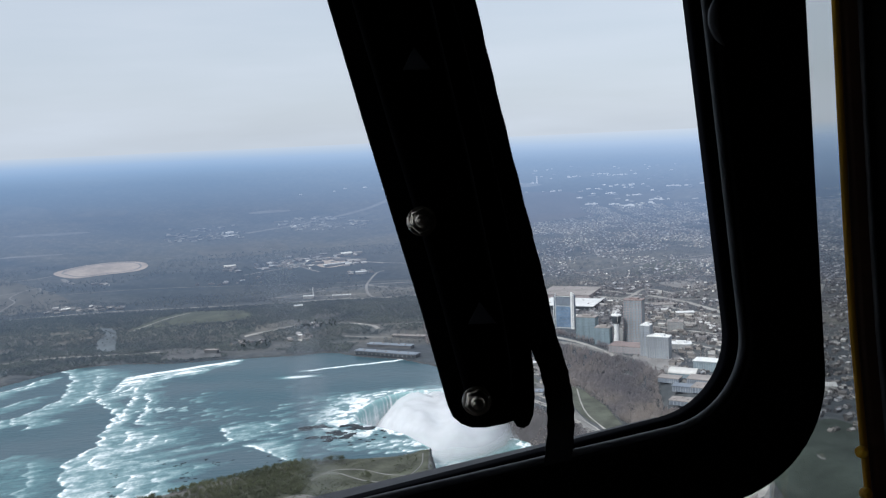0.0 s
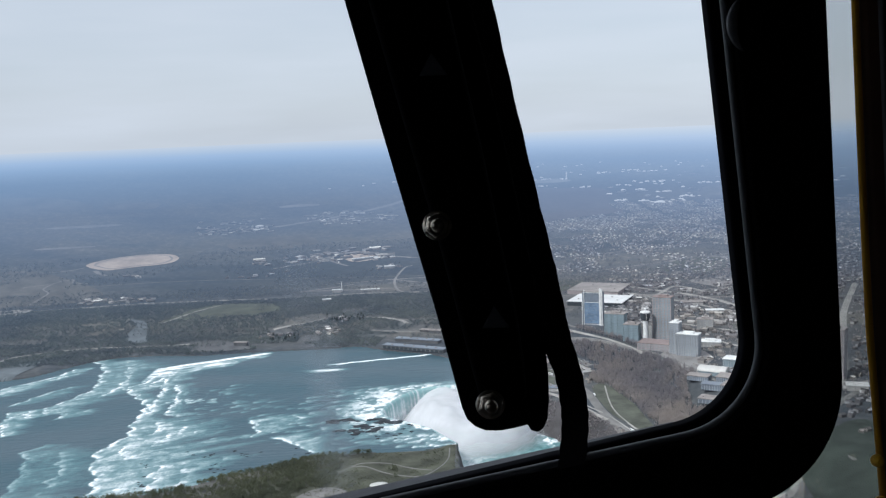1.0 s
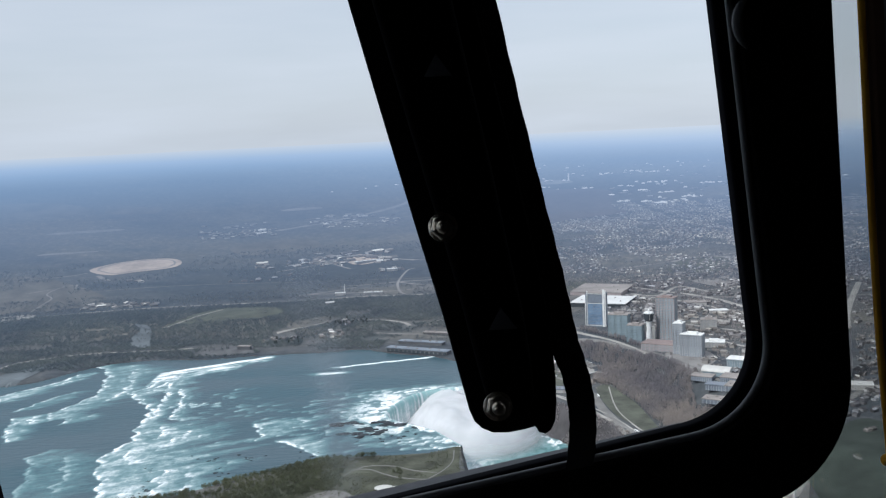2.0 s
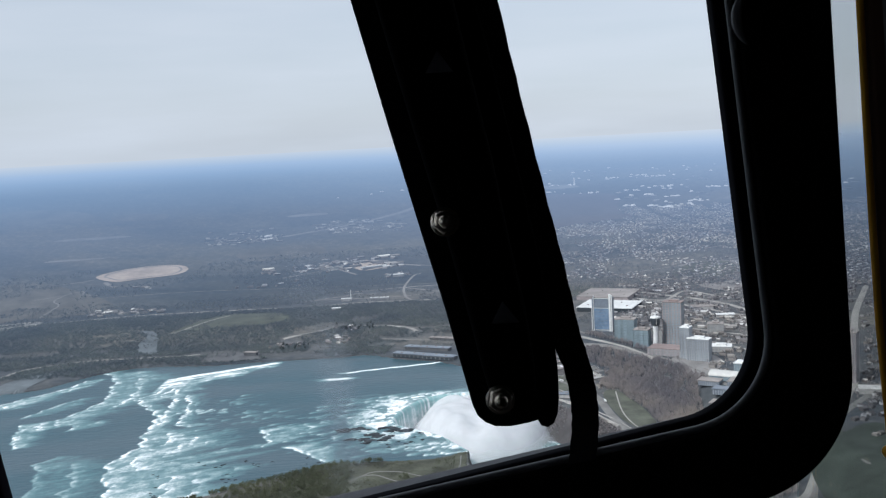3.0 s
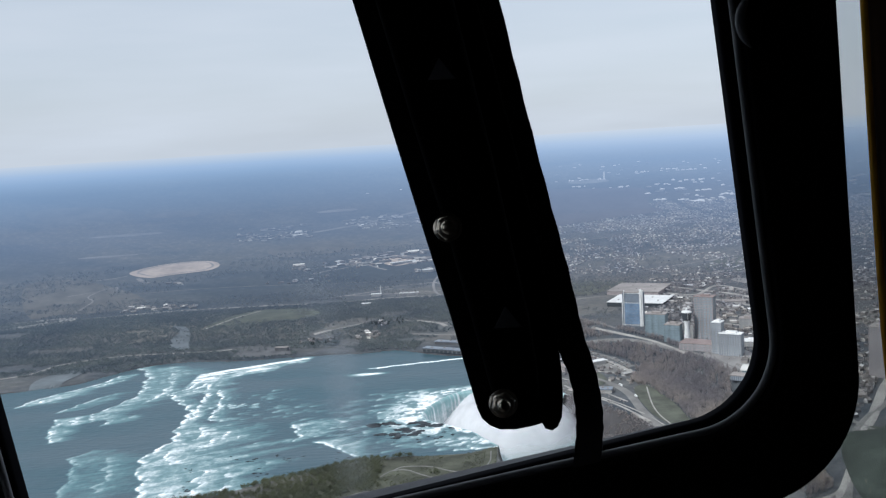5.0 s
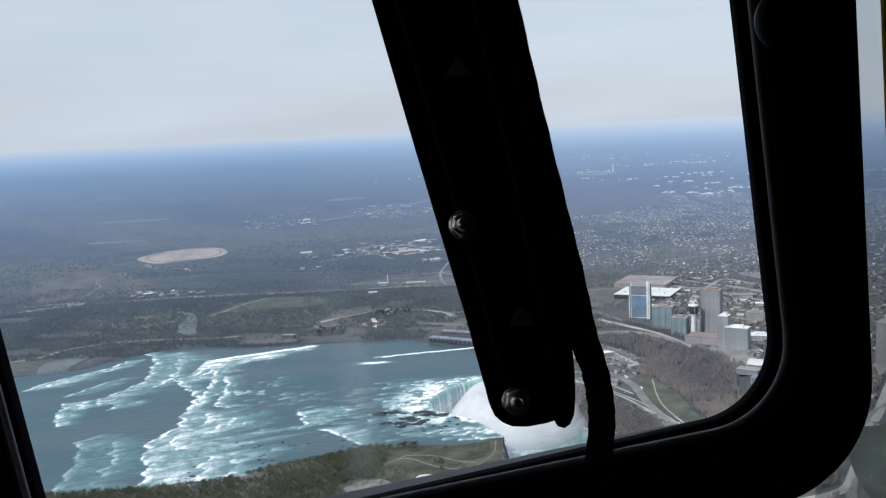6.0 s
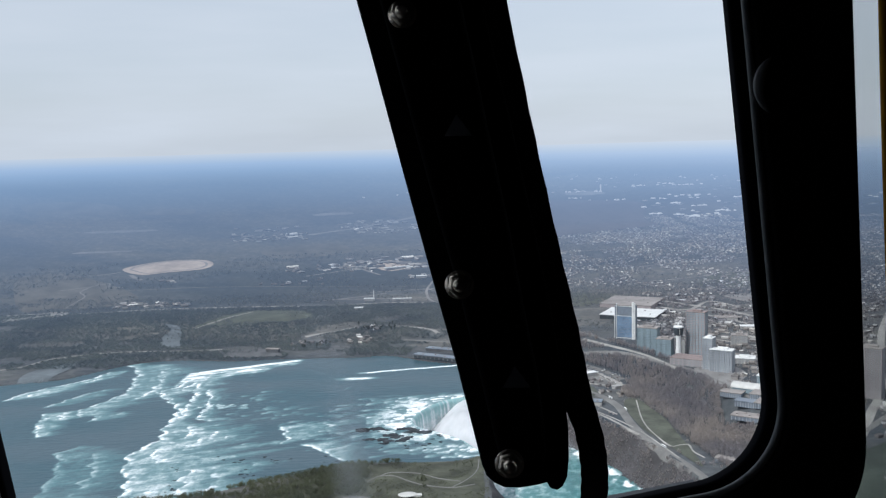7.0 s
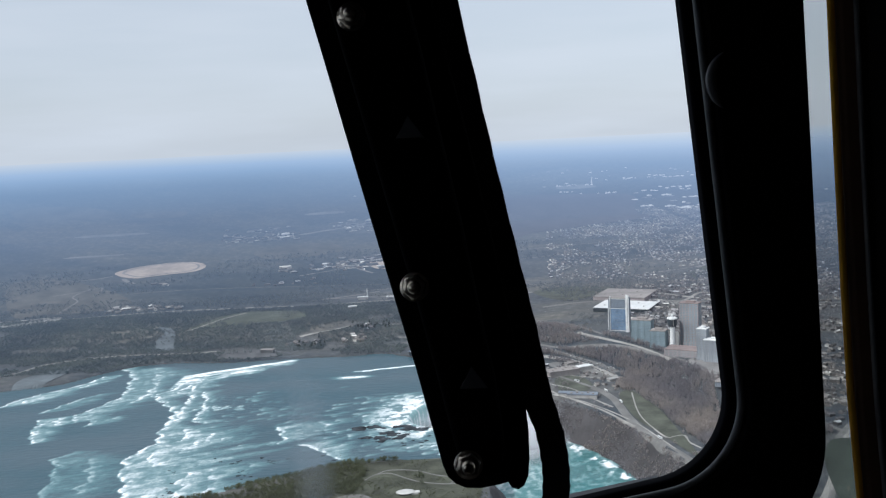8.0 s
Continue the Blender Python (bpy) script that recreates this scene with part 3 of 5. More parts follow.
tagged(water_sheet("water_upper_river", np.arange(-1400, 200, 2.0), np.arange(1250, 2420, 3.0),
                   lambda x, y: ~inside(x, y, GORGE), foam_upper,
                   lambda x, y, f: 0.5 + 1.2 * f * fbm(x / 12, y / 8, 3) + 0.5 * (fbm(x / 30, y / 30, 2) - 0.5), M_WATER),
       "blue-green river rapids streaked with white foam", "river", kind="structure")
tagged(water_sheet("water_gorge_pool", np.arange(-130, 420, 3.0), np.arange(1100, 1960, 4.0),
                   lambda x, y: inside(x, y, GORGE),
                   lambda x, y: np.clip(1.0 * np.exp(-distance(x, y, CREST) / 50) + 0.30 * step(0.44, 0.68, fbm(x / 7, y / 11, 3)) + 0.9 * np.exp(-((distance(x, y, GORGE_RIM) - 56) / 12) ** 2) * step(0.55, 0.62, fbm(x / 14, y / 20, 3)), 0, 1.2),
                   lambda x, y, f: -52 + 1.0 * fbm(x / 14, y / 14, 3), M_POOL),
       "teal lower river in the gorge with foam patches", "river", kind="structure")

# the falls: a curtain that rounds over the crest and drops to the pool
fall_mat = water_material("falling water", (0.16, 0.38, 0.38), (0.45, 0.62, 0.62))
line = smooth_line(CREST, 5)
fv, ff, fa = [], [], []
DROP = [(-4, 0.75), (-1, 0.5), (2, -1.0), (4.5, -5), (6, -14), (7, -28), (8.5, -42), (11, -54)]
for i, (cx, cy) in enumerate(line):
    ax, ay = line[max(i - 1, 0)]
    bx, by = line[min(i + 1, len(line) - 1)]
    nrm = Vector((by - ay, ax - bx)).normalized()
    w = float(fbm(np.array(i / 2.6), np.array(0.3), 3)) - 0.5
    for d, z in DROP:
        fv.append((cx + nrm.x * d + nrm.x * w * 5 * min(1, -z / 10 if z < 0 else 0), cy + nrm.y * d + nrm.y * w * 5 * min(1, -z / 10 if z < 0 else 0), z))
        fa.append(0.30 + 1.3 * max(0, w + 0.08) + (0.01 * -z if z < -6 else 0))
nd = len(DROP)
for i in range(len(line) - 1):
    for k in range(nd - 1):
        ff.append((i * nd + k, i * nd + k + 1, (i + 1) * nd + k + 1, (i + 1) * nd + k))
fme = mesh_of("waterfall", fv, ff, [fall_mat], True)
fme.attributes.new("foam", "FLOAT", "POINT").data.foreach_set("value", fa)
tagged(new("waterfall", fme), "horseshoe waterfall of teal and white falling water", "waterfall", kind="structure")


# ---- spray over the pool: billows and torn sheets of fine drops ----
def spray_material():
    m = bpy.data.materials.new("spray")
    m.use_nodes = True
    n, l = m.node_tree.nodes, m.node_tree.links
    n.remove(n["Principled BSDF"])
    df, tl, tp = n.new("ShaderNodeBsdfDiffuse"), n.new("ShaderNodeBsdfTranslucent"), n.new("ShaderNodeBsdfTransparent")
    m1, m2 = n.new("ShaderNodeMixShader"), n.new("ShaderNodeMixShader")
    for s in (df, tl):
        s.inputs["Color"].default_value = (0.91, 0.91, 0.92, 1)
    m1.inputs["Fac"].default_value = 0.5
    at = n.new("ShaderNodeAttribute")
    at.attribute_name = "thick"
    cut = ramp_node(n, l, noise_node(n, l, 0.016, 3, (1, 1, 1.2), rough=0.5), [(0.32, (0.78,) * 3), (0.62, (1, 1, 1))])
    l.new(mix_node(n, l, 1.0, cut, at.outputs["Color"], "MULTIPLY"), m2.inputs["Fac"])
    l.new(df.outputs["BSDF"], m1.inputs[1])
    l.new(tl.outputs["BSDF"], m1.inputs[2])
    l.new(tp.outputs["BSDF"], m2.inputs[1])
    l.new(m1.outputs["Shader"], m2.inputs[2])
    l.new(m2.outputs["Shader"], n["Material Output"].inputs["Surface"])
    return m


M_SPRAY = spray_material()


def spray(me, th):
    me.attributes.new("thick", "FLOAT", "POINT").data.foreach_set("value", np.asarray(th, np.float32))
    return tagged(new("spray", me), "white spray rising from the foot of the waterfall", "spray", "spray over the pool", "stuff")


def spray_billows(low, rise, dense, shift):
    """Billows of spray that fill the bowl of the falls and thin out down the gorge."""
    xs, ys = np.arange(-95, 245, 6.0), np.arange(1480, 1912, 7.0)
    x, y = np.meshgrid(xs, ys, indexing="ij")
    core = np.exp(-(((x - 68) / 122) ** 2 + ((y - 1775) / 165) ** 2) ** 3)
    edge = step(0, 14, distance(x, y, CREST)) * inside(x, y, GORGE)
    z = low + rise * core * (0.62 + 0.75 * fbm(x / 70 + shift, y / 70, 2))
    n = len(ys)
    i = np.arange(len(xs) - 1)[:, None] * n + np.arange(n - 1)[None, :]
    f = np.stack([i, i + n, i + n + 1, i + 1], -1).reshape(-1, 4)
    me = mesh_of("spray", np.stack([x.ravel(), y.ravel(), z.ravel()], 1).tolist(), f.tolist(), [M_SPRAY], True)
    return spray(me, (dense * np.clip(core * 1.6, 0, 1) * np.clip(edge, 0, 1)).ravel())


def spray_sheet(cx, cy, half, low, high, dense, turn=0.0):
    """A bulging upright sheet of spray, thick in its middle and torn at its rims."""
    nx, nz = 28, 16
    v, th, f = [], [], []
    for i in range(nx + 1):
        u = i / nx * 2 - 1
        for k in range(nz + 1):
            w = k / nz
            x, y = u * half, -18 * (1 - u * u) * math.sin(w * 2.5) + 6 * math.sin(5 * u + 3 * w)
            v.append((cx + x * math.cos(turn) - y * math.sin(turn), cy + x * math.sin(turn) + y * math.cos(turn), low + (high - low) * w))
            th.append(dense * max(0, 1 - u * u) ** 1.2 * (1 - w) ** 1.4)
    for i in range(nx):
        for k in range(nz):
            a = i * (nz + 1) + k
            f.append((a, a + nz + 1, a + nz + 2, a + 1))
    return spray(mesh_of("spray", v, f, [M_SPRAY], True), th)


spray_billows(-51, 30, 0.97, 0.0)
spray_billows(-50, 46, 0.85, 5.0)
spray_billows(-49, 64, 0.6, 9.0)
for cx, cy, half, high, dense, turn in ((75, 1850, 120, 24, 0.8, 0.0), (60, 1800, 140, 0, 0.8, 0.1), (90, 1740, 130, -8, 0.7, -0.1), (100, 1680, 100, -18, 0.6, 0.1),
                                        (70, 1862, 75, 62, 0.42, 0.0), (130, 1850, 80, 74, 0.42, 0.1), (15, 1880, 60, 26, 0.45, 0.4), (62, 1880, 30, 84, 0.22, 0.2), (178, 1770, 75, 16, 0.75, 0.9)):
    spray_sheet(cx, cy, half, -53, high, dense, turn)


# ---- woods ----
def crowns(name, pts, tall, mat, bits=34, grain=0.11, wide=0.36):
    """Trees as a tapered trunk and a loose crown of many small flakes."""
    n = len(pts)
    tall = np.asarray(tall)[:, None]
    c = rng.normal(size=(n, bits, 3))
    c /= np.linalg.norm(c, axis=2, keepdims=True)
    c *= rng.random((n, bits, 1)) ** 0.45
    c *= np.stack([tall * wide * (0.8 + 0.4 * rng.random((n, 1))), tall * wide * (0.8 + 0.4 * rng.random((n, 1))), tall * 0.42], 2)
    c[:, :, 2] += tall * 0.58
    c += np.asarray(pts)[:, None, :]
    size = (tall * grain)[:, :, None] * (0.6 + 0.8 * rng.random((n, bits, 1)))
    a, b = rng.normal(size=(n, bits, 3)), rng.normal(size=(n, bits, 3))
    a[:, :, 2] = np.abs(a[:, :, 2]) * 1.6
    b *= 0.45
    tri = np.stack([c + a * size, c + b * size, c - (a + b) * size * 0.6], 2).reshape(-1, 3, 3)
    base = np.asarray(pts)[:, None, :]
    w = tall[:, :, None] * 0.025
    tr = np.concatenate([base + w * [[1, 0, 0]], base + w * [[-0.6, 0.8, 0]], base + tall[:, :, None] * [[0, 0, 0.8]],
                         base + w * [[-0.6, 0.8, 0]], base + w * [[-0.6, -0.8, 0]], base + tall[:, :, None] * [[0, 0, 0.8]]], 1).reshape(-1, 3, 3)
    return tri_mesh(name, drawn_in(np.concatenate([tri, tr])).reshape(-1, 3, 3), 3, [mat])


def scatter(x0, x1, y0, y1, per, keep):
    n = int((x1 - x0) * (y1 - y0) / per)
    x, y = rng.uniform(x0, x1, n), rng.uniform(y0, y1, n)
    k = keep(x, y)
    x, y = x[k], y[k]
    return np.stack([x, y, ground_height(x, y)], 1)


ROADS = {  # (points, width, material): the roads and paths that show between the woods
    "gorge_road": ([(120, 2130), (200, 2010), (270, 1890), (299, 1799), (304, 1685), (312, 1606), (331, 1512), (354, 1421), (372, 1300), (400, 1000)], 17, M_ROAD),
    "rim_road": ([(190, 1850), (230, 1790), (266, 1724), (296, 1640), (307, 1613)], 6, M_PATH),
    "bluff_road": ([(-150, 2470), (120, 2380), (241, 2268), (314, 2206), (378, 2125), (431, 2017), (472, 1937), (503, 1841), (540, 1650), (600, 1400)], 10, M_ROAD),
    "bluff_street": ([(-100, 2560), (140, 2500), (259, 2422), (308, 2354), (352, 2240)], 10, M_ROAD),
    "car_park_lane": ([(180, 2200), (240, 2150), (290, 2080), (322, 2000), (335, 1940)], 22, M_PATH),
    "hill_path": ([(342, 1832), (330, 1724), (328, 1652), (338, 1575), (347, 1543), (360, 1548), (376, 1548), (375, 1515), (386, 1480)], 4.0, M_PATH),
    "shore_road": ([(-1500, 2130), (-1119, 2235), (-1037, 2350), (-914, 2410), (-780, 2410), (-700, 2410), (-620, 2420)], 7, M_PATH),
    "plain_road": ([(-1900, 2830), (-1451, 2890), (-1296, 2990), (-1070, 3046), (-850, 3060), (-586, 3032), (-400, 3015), (-219, 3043), (0, 3010), (250, 2950)], 15, M_PATH),
    "grove_path": ([(-760, 2660), (-740, 2710), (-700, 2830), (-650, 2930)], 9, M_PATH),
    "oval_spur": ([(-1395, 3990), (-1350, 3900), (-1288, 3802)], 22, M_FARPATH),
    "oval_lane": ([(-1764, 3900), (-1664, 3939), (-1529, 4021), (-1480, 4100)], 12, M_FARPATH),
    "bend_lane": ([(-1324, 3120), (-1345, 3290), (-1362, 3398), (-1420, 3500), (-1435, 3592), (-1432, 3718)], 10, M_FARPATH),
    "works_lane": ([(-520, 4230), (-466, 4129), (-392, 3946), (-317, 3793)], 13, M_FARPATH),
    "works_ring": ([(-440, 4110), (-411, 4144), (-341, 4216), (-232, 4209), (-150, 4060), (-60, 3960)], 12, M_FARPATH),
    "bend_road": ([(-60, 3720), (-87, 3663), (-114, 3415), (-113, 3241), (-90, 3063), (-30, 2980)], 9, M_FARPATH),
    "cross_road": ([(-330, 3330), (-197, 3349), (-110, 3372), (-1, 3374), (150, 3350)], 9, M_FARPATH),
    "fork_road": ([(-110, 3360), (-60, 3300), (-2, 3240), (90, 3160)], 8, M_FARPATH),
    "mast_lane": ([(-480, 3130), (-369, 3204), (-259, 3292)], 10, M_FARPATH),
    "ridge_road": ([(1240, 2700), (1031, 2304), (900, 2015), (771, 1725), (700, 1600), (624, 1463), (574, 1385), (522, 1300), (483, 1240), (410, 1205)], 16, M_PATH),
    "oval_track": ([(-1520, 3560), (-1450, 3640), (-1400, 3740), (-1360, 3640), (-1290, 3600)], 9, M_FARPATH),
    "canal": ([(-900, 5700), (-600, 6300), (-250, 7300), (0, 8800)], 60, M_FARPATH),
    "works_road": ([(-620, 3800), (-440, 4020), (-330, 4280), (-150, 4060), (40, 3900)], 14, M_FARPATH),
    "mast_road": ([(-420, 3170), (-300, 3160), (-120, 3150), (60, 3260), (100, 3480)], 10, M_FARPATH),
    "ring_road": ([(540, 2870), (608, 2795), (671, 2709), (730, 2629), (779, 2532), (804, 2425), (830, 2300)], 18, M_PATH),
    "town_road": ([(250, 2660), (420, 2700), (640, 2640), (820, 2560), (1100, 2500), (1500, 2500)], 16, M_ROAD),
    "field_road": ([(-2000, 3500), (-1500, 3480), (-1000, 3560), (-500, 3500), (0, 3420), (400, 3300)], 6, M_ROAD),
    "park_road": ([(470, 1180), (508, 1271), (540, 1330), (577, 1406), (640, 1490), (740, 1600)], 13, M_ROAD),
    "upper_lot_lane": ([(200, 2270), (228, 2240), (277, 2156), (322, 2070), (345, 2000)], 18, M_ROAD),
    "terrace_lane": ([(160, 2110), (190, 2040), (240, 1990), (300, 1960)], 6, M_PATH),
    "terrace_walk": ([(150, 2010), (190, 1930), (230, 1880), (262, 1800), (290, 1740)], 5, M_PATH),
    "rim_walk": ([(186, 1880), (205, 1830), (250, 1770), (290, 1690), (320, 1600), (345, 1480)], 4, M_PATH),
    "park_drive": ([(640, 1180), (585, 1280), (600, 1370), (680, 1430)], 8, M_ROAD),
    "island_path": ([(-150, 1404), (-134, 1428), (-110, 1430), (-85, 1405), (-60, 1386), (-20, 1374), (15, 1385)], 2.6, M_ROAD),
    "island_loop": ([(-134, 1428), (-115, 1445), (-75, 1440), (-40, 1415), (-5, 1400)], 2.2, M_ROAD),
    "island_rim_walk": ([(-20, 1374), (5, 1410), (20, 1450), (24, 1500)], 2.4, M_ROAD),
    "villa_road": ([(-420, 2520), (-344, 2560), (-273, 2624), (-161, 2609), (-85, 2558), (-60, 2500)], 13, M_PATH),
    "town_street": ([(560, 2680), (670, 2545), (715, 2460), (768, 2362), (830, 2250)], 14, M_PATH),
    "back_street": ([(574, 2690), (640, 2640), (735, 2772), (800, 2640)], 12, M_PATH),
    "cross_street": ([(600, 2230), (640, 2186), (692, 2133), (760, 2060)], 10, M_PATH),
    "side_street": ([(580, 2110), (608, 2068), (645, 2000), (700, 1900)], 10, M_PATH),
    "foot_road": ([(300, 2290), (340, 2219), (390, 2130), (421, 2058), (450, 1960)], 8, M_PATH),
}


def clear_of_roads(x, y, room=7):
    ok = np.ones(np.shape(x), bool)
    for pts, w, _ in ROADS.values():
        ok &= distance(x, y, smooth_line(pts, 4), w / 2 + room + 5) > w / 2 + room
    return ok


FAR_WOOD = [(250, 4900), (450, 5060), (663, 5230), (863, 5401), (1091, 5573), (1204, 5712), (1242, 6332), (1539, 8071), (1049, 8580), (500, 8600), (250, 7000)]
HALLS = [(462, 1635), (480, 1745), (530, 1790), (600, 1780), (600, 1660), (560, 1580), (500, 1585)]
LAWN = [(314, 1815), (344, 1842), (368, 1722), (372, 1615), (374, 1529), (372, 1440), (360, 1470), (335, 1585), (316, 1664)]
TERRACE = [(150, 2080), (240, 2110), (330, 1990), (330, 1900), (270, 1830), (215, 1800)]


CREEK = [(-797, 2470), (-825, 2575), (-819, 2640), (-870, 2740), (-822, 2714), (-785, 2623), (-765, 2540), (-741, 2448)]
CLEARING = [(-760, 2690), (-700, 2690), (-500, 2720), (-440, 2800), (-480, 2900), (-640, 2960), (-720, 2860)]      # meadow among the shore woods

QUAY = [(-598, 2322), (-592, 2400), (-530, 2412), (-462, 2395), (-445, 2322), (-520, 2312)]


def free(x, y):
    return ~inside(x, y, RIVER) & ~inside(x, y, GORGE) & clear_of_roads(x, y)


def on_bluff(x, y):
    d = distance(x, y, BLUFF)
    return free(x, y) & (d < 95) & ~inside(x, y, LAWN) & ~inside(x, y, HALLS) & ~inside(x, y, TERRACE) & ~((x > 490) & (y < 1420)) & ((inside(x, y, BLUFF_SIDE)) | (d < 78)) & (x > 60)


def woods(name, label, pts, low, high, mat, bits=34, grain=0.11, wide=0.36):
    return tagged(new(name, crowns(name, pts, rng.uniform(low, high, len(pts)), mat, bits, grain, wide)), label, "woods", kind="stuff")


woods("bluff_woods", "bare grey-brown trees on the steep river bluff", scatter(50, 620, 1200, 2500, 20, on_bluff), 9, 15, M_TREE_BARE, 64, 0.052, 0.23)
woods("park_conifers", "dark conifers beside the park buildings",
      np.concatenate([scatter(-290, -180, 2555, 2640, 230, free), scatter(-420, -340, 2400, 2450, 260, free)]), 9, 15, M_CONIFER, 40, 0.10, 0.22)
woods("gorge_shrubs", "bare brown shrubs on the gorge slope",
      scatter(180, 420, 1200, 1850, 13, lambda x, y: inside(x, y, GORGE) & (distance(x, y, GORGE_RIM) < 52) & (fbm(x / 40, y / 40, 3) > 0.36)), 2.5, 6, M_TREE_BARE, 30, 0.10, 0.45)
woods("rim_trees", "scattered bare trees by the gorge road",
      scatter(140, 460, 1250, 2120, 160, lambda x, y: free(x, y) & ~inside(x, y, BLUFF_SIDE) & ~inside(x, y, LAWN) & (fbm(x / 50 + 3, y / 50, 3) > 0.47)), 4, 8, M_TREE_BARE, 40, 0.11, 0.5)
woods("island_scrub", "low olive scrub on the island's point",
      scatter(-300, 36, 1150, 1520, 24, lambda x, y: free(x, y) & (distance(x, y, NEAR_SHORE) > 5) & (fbm(x / 35, y / 35, 3) > 0.44)), 1, 3, M_TREE_OLIVE, 26, 0.14, 0.8)
woods("island_woods", "bare and budding trees along the island shore",
      scatter(-950, -60, 1180, 1520, 26, lambda x, y: free(x, y) & (fbm(x / 60, y / 60, 3) > 0.24 + 0.34 * step(-260, -130, x)) & (distance(x, y, NEAR_SHORE) > 6)), 5, 9, M_TREE_OLIVE, 64, 0.085, 0.5)
woods("shore_woods", "dark bare woods behind the far river shore",
      scatter(-1700, 120, 2230, 3000, 34, lambda x, y: free(x, y) & (distance(x, y, FAR_SHORE) > 7) & ~inside(x, y, CLEARING) & ~inside(x, y, CREEK) & ~inside(x, y, QUAY) & (fbm(x / 190, y / 110, 3) > 0.30) & ~inside(x, y, [(-150, 2230), (20, 2130), (90, 2200), (80, 2440), (-30, 2480), (-110, 2400)])), 4, 7, M_TREE_BUD, 34, 0.12, 0.7)
woods("bare_woods", "bare brown woods on the plain", scatter(-1900, 900, 2350, 3350, 150, lambda x, y: free(x, y) & (fbm(x / 120 + 7, y / 80, 3) > 0.50) & ((x < 100) | (inside(x, y, BLUFF_SIDE) & (distance(x, y, BLUFF) > 80)))), 4, 7, M_FARTREE, 36, 0.12, 0.7)


# ---- wet rocks that break the rapids ----
def rock_field(name, label, pts, low, high):
    n = len(pts)
    ang = np.linspace(0, 2 * np.pi, 9)[:-1]
    quads = []
    size = rng.uniform(low, high, (n, 1))
    rim = np.stack([np.cos(ang) * size * rng.uniform(0.6, 2.0, (n, 8)), np.sin(ang) * size * rng.uniform(0.4, 1.5, (n, 8)), np.zeros((n, 8))], 2)
    top = rim * 0.55 + np.stack([np.zeros((n, 8)), np.zeros((n, 8)), size * rng.uniform(0.08, 0.26, (n, 8))], 2)
    base = np.asarray(pts)[:, None, :]
    for i in range(8):
        k = (i + 1) % 8
        quads += [np.stack([rim[:, i], rim[:, k], top[:, k], top[:, i]], 1) + base, np.stack([top[:, i], top[:, k], top.mean(1) + [0, 0, 0.2], top.mean(1) + [0, 0, 0.2]], 1) + base]
    return tagged(new(name, tri_mesh(name, np.concatenate(quads), 4, [M_WETROCK])), label, "rocks", kind="stuff")


def shoal(x0, x1, y0, y1, per, cut, seed):
    p = scatter(x0, x1, y0, y1, per, lambda x, y: inside(x, y, RIVER) & (fbm(x / 24 + seed, y / 34, 3) > cut) & (distance(x, y, CREST) > 6))
    p[:, 2] = 0.3
    return p


rock_field("rapids_rocks", "dark wet rocks before the brink of the falls", shoal(-165, -30, 1575, 1715, 240, 0.50, 40), 2, 5)
shelf = np.repeat(np.array([(-166, 1690), (-141, 1622), (-112, 1632), (-88, 1672), (-55, 1668), (-32, 1650), (-70, 1708), (-105, 1690), (-6, 1655), (-125, 1655)]), 5, 0)
shelf = np.concatenate([shelf + rng.normal(0, 1, shelf.shape) * (11, 7), np.full((len(shelf), 1), 0.3)], 1)
shelf = shelf[inside(shelf[:, 0], shelf[:, 1], RIVER) & (distance(shelf[:, 0], shelf[:, 1], CREST) > 16)]
rock_field("rapids_rocks", "flat dark rock shelves before the brink of the falls", shelf, 6, 12)
rock_field("rapids_rocks", "small dark rocks along the island's shore", shoal(-480, -180, 1380, 1560, 260, 0.52, 70), 2, 4)


# ---- roads ----
def ribbon(name, pts, width, mat, lift=0.35):
    pl = smooth_line(pts, 10)
    v, f = [], []
    q = np.array(pl)
    d = np.gradient(q, axis=0)
    d /= np.linalg.norm(d, axis=1, keepdims=True)
    s = np.array([-0.5, -0.17, 0.17, 0.5])
    px = (q[:, :1] - d[:, 1:] * width * s).ravel()
    py = (q[:, 1:] + d[:, :1] * width * s).ravel()
    pz = ground_height(px, py) + lift + np.tile([0, 0.8, 0.8, 0], len(q))
    v = np.stack([px, py, pz], 1)
    for i in range(len(pl) - 1):
        for k in range(3):
            a = i * 4 + k
            f.append((a, a + 1, a + 5, a + 4))
    return mesh_of(name, drawn_in(v).tolist(), f, [mat], True)


for k in range(9):                   # streets that run side by side through the suburb
    q = 2150 + 330 * k
    a = math.radians(24)
    pts = [(p * math.cos(a) - (q + 40 * math.sin(p / 500 + k)) * math.sin(a), p * math.sin(a) + (q + 40 * math.sin(p / 500 + k)) * math.cos(a)) for p in range(1750 + 30 * k, 3900 + 60 * k, 240)]
    tagged(new("road_suburb_street", ribbon("suburb_street", pts, 9, M_FARPATH)), "pale street between rows of houses", "road", kind="structure")
for key, (pts, w, m) in ROADS.items():
    tagged(new("road_" + key, ribbon(key, pts, w, m)), "pale asphalt road" if m is M_ROAD else "pale gravel road through bare land", "road", kind="structure")


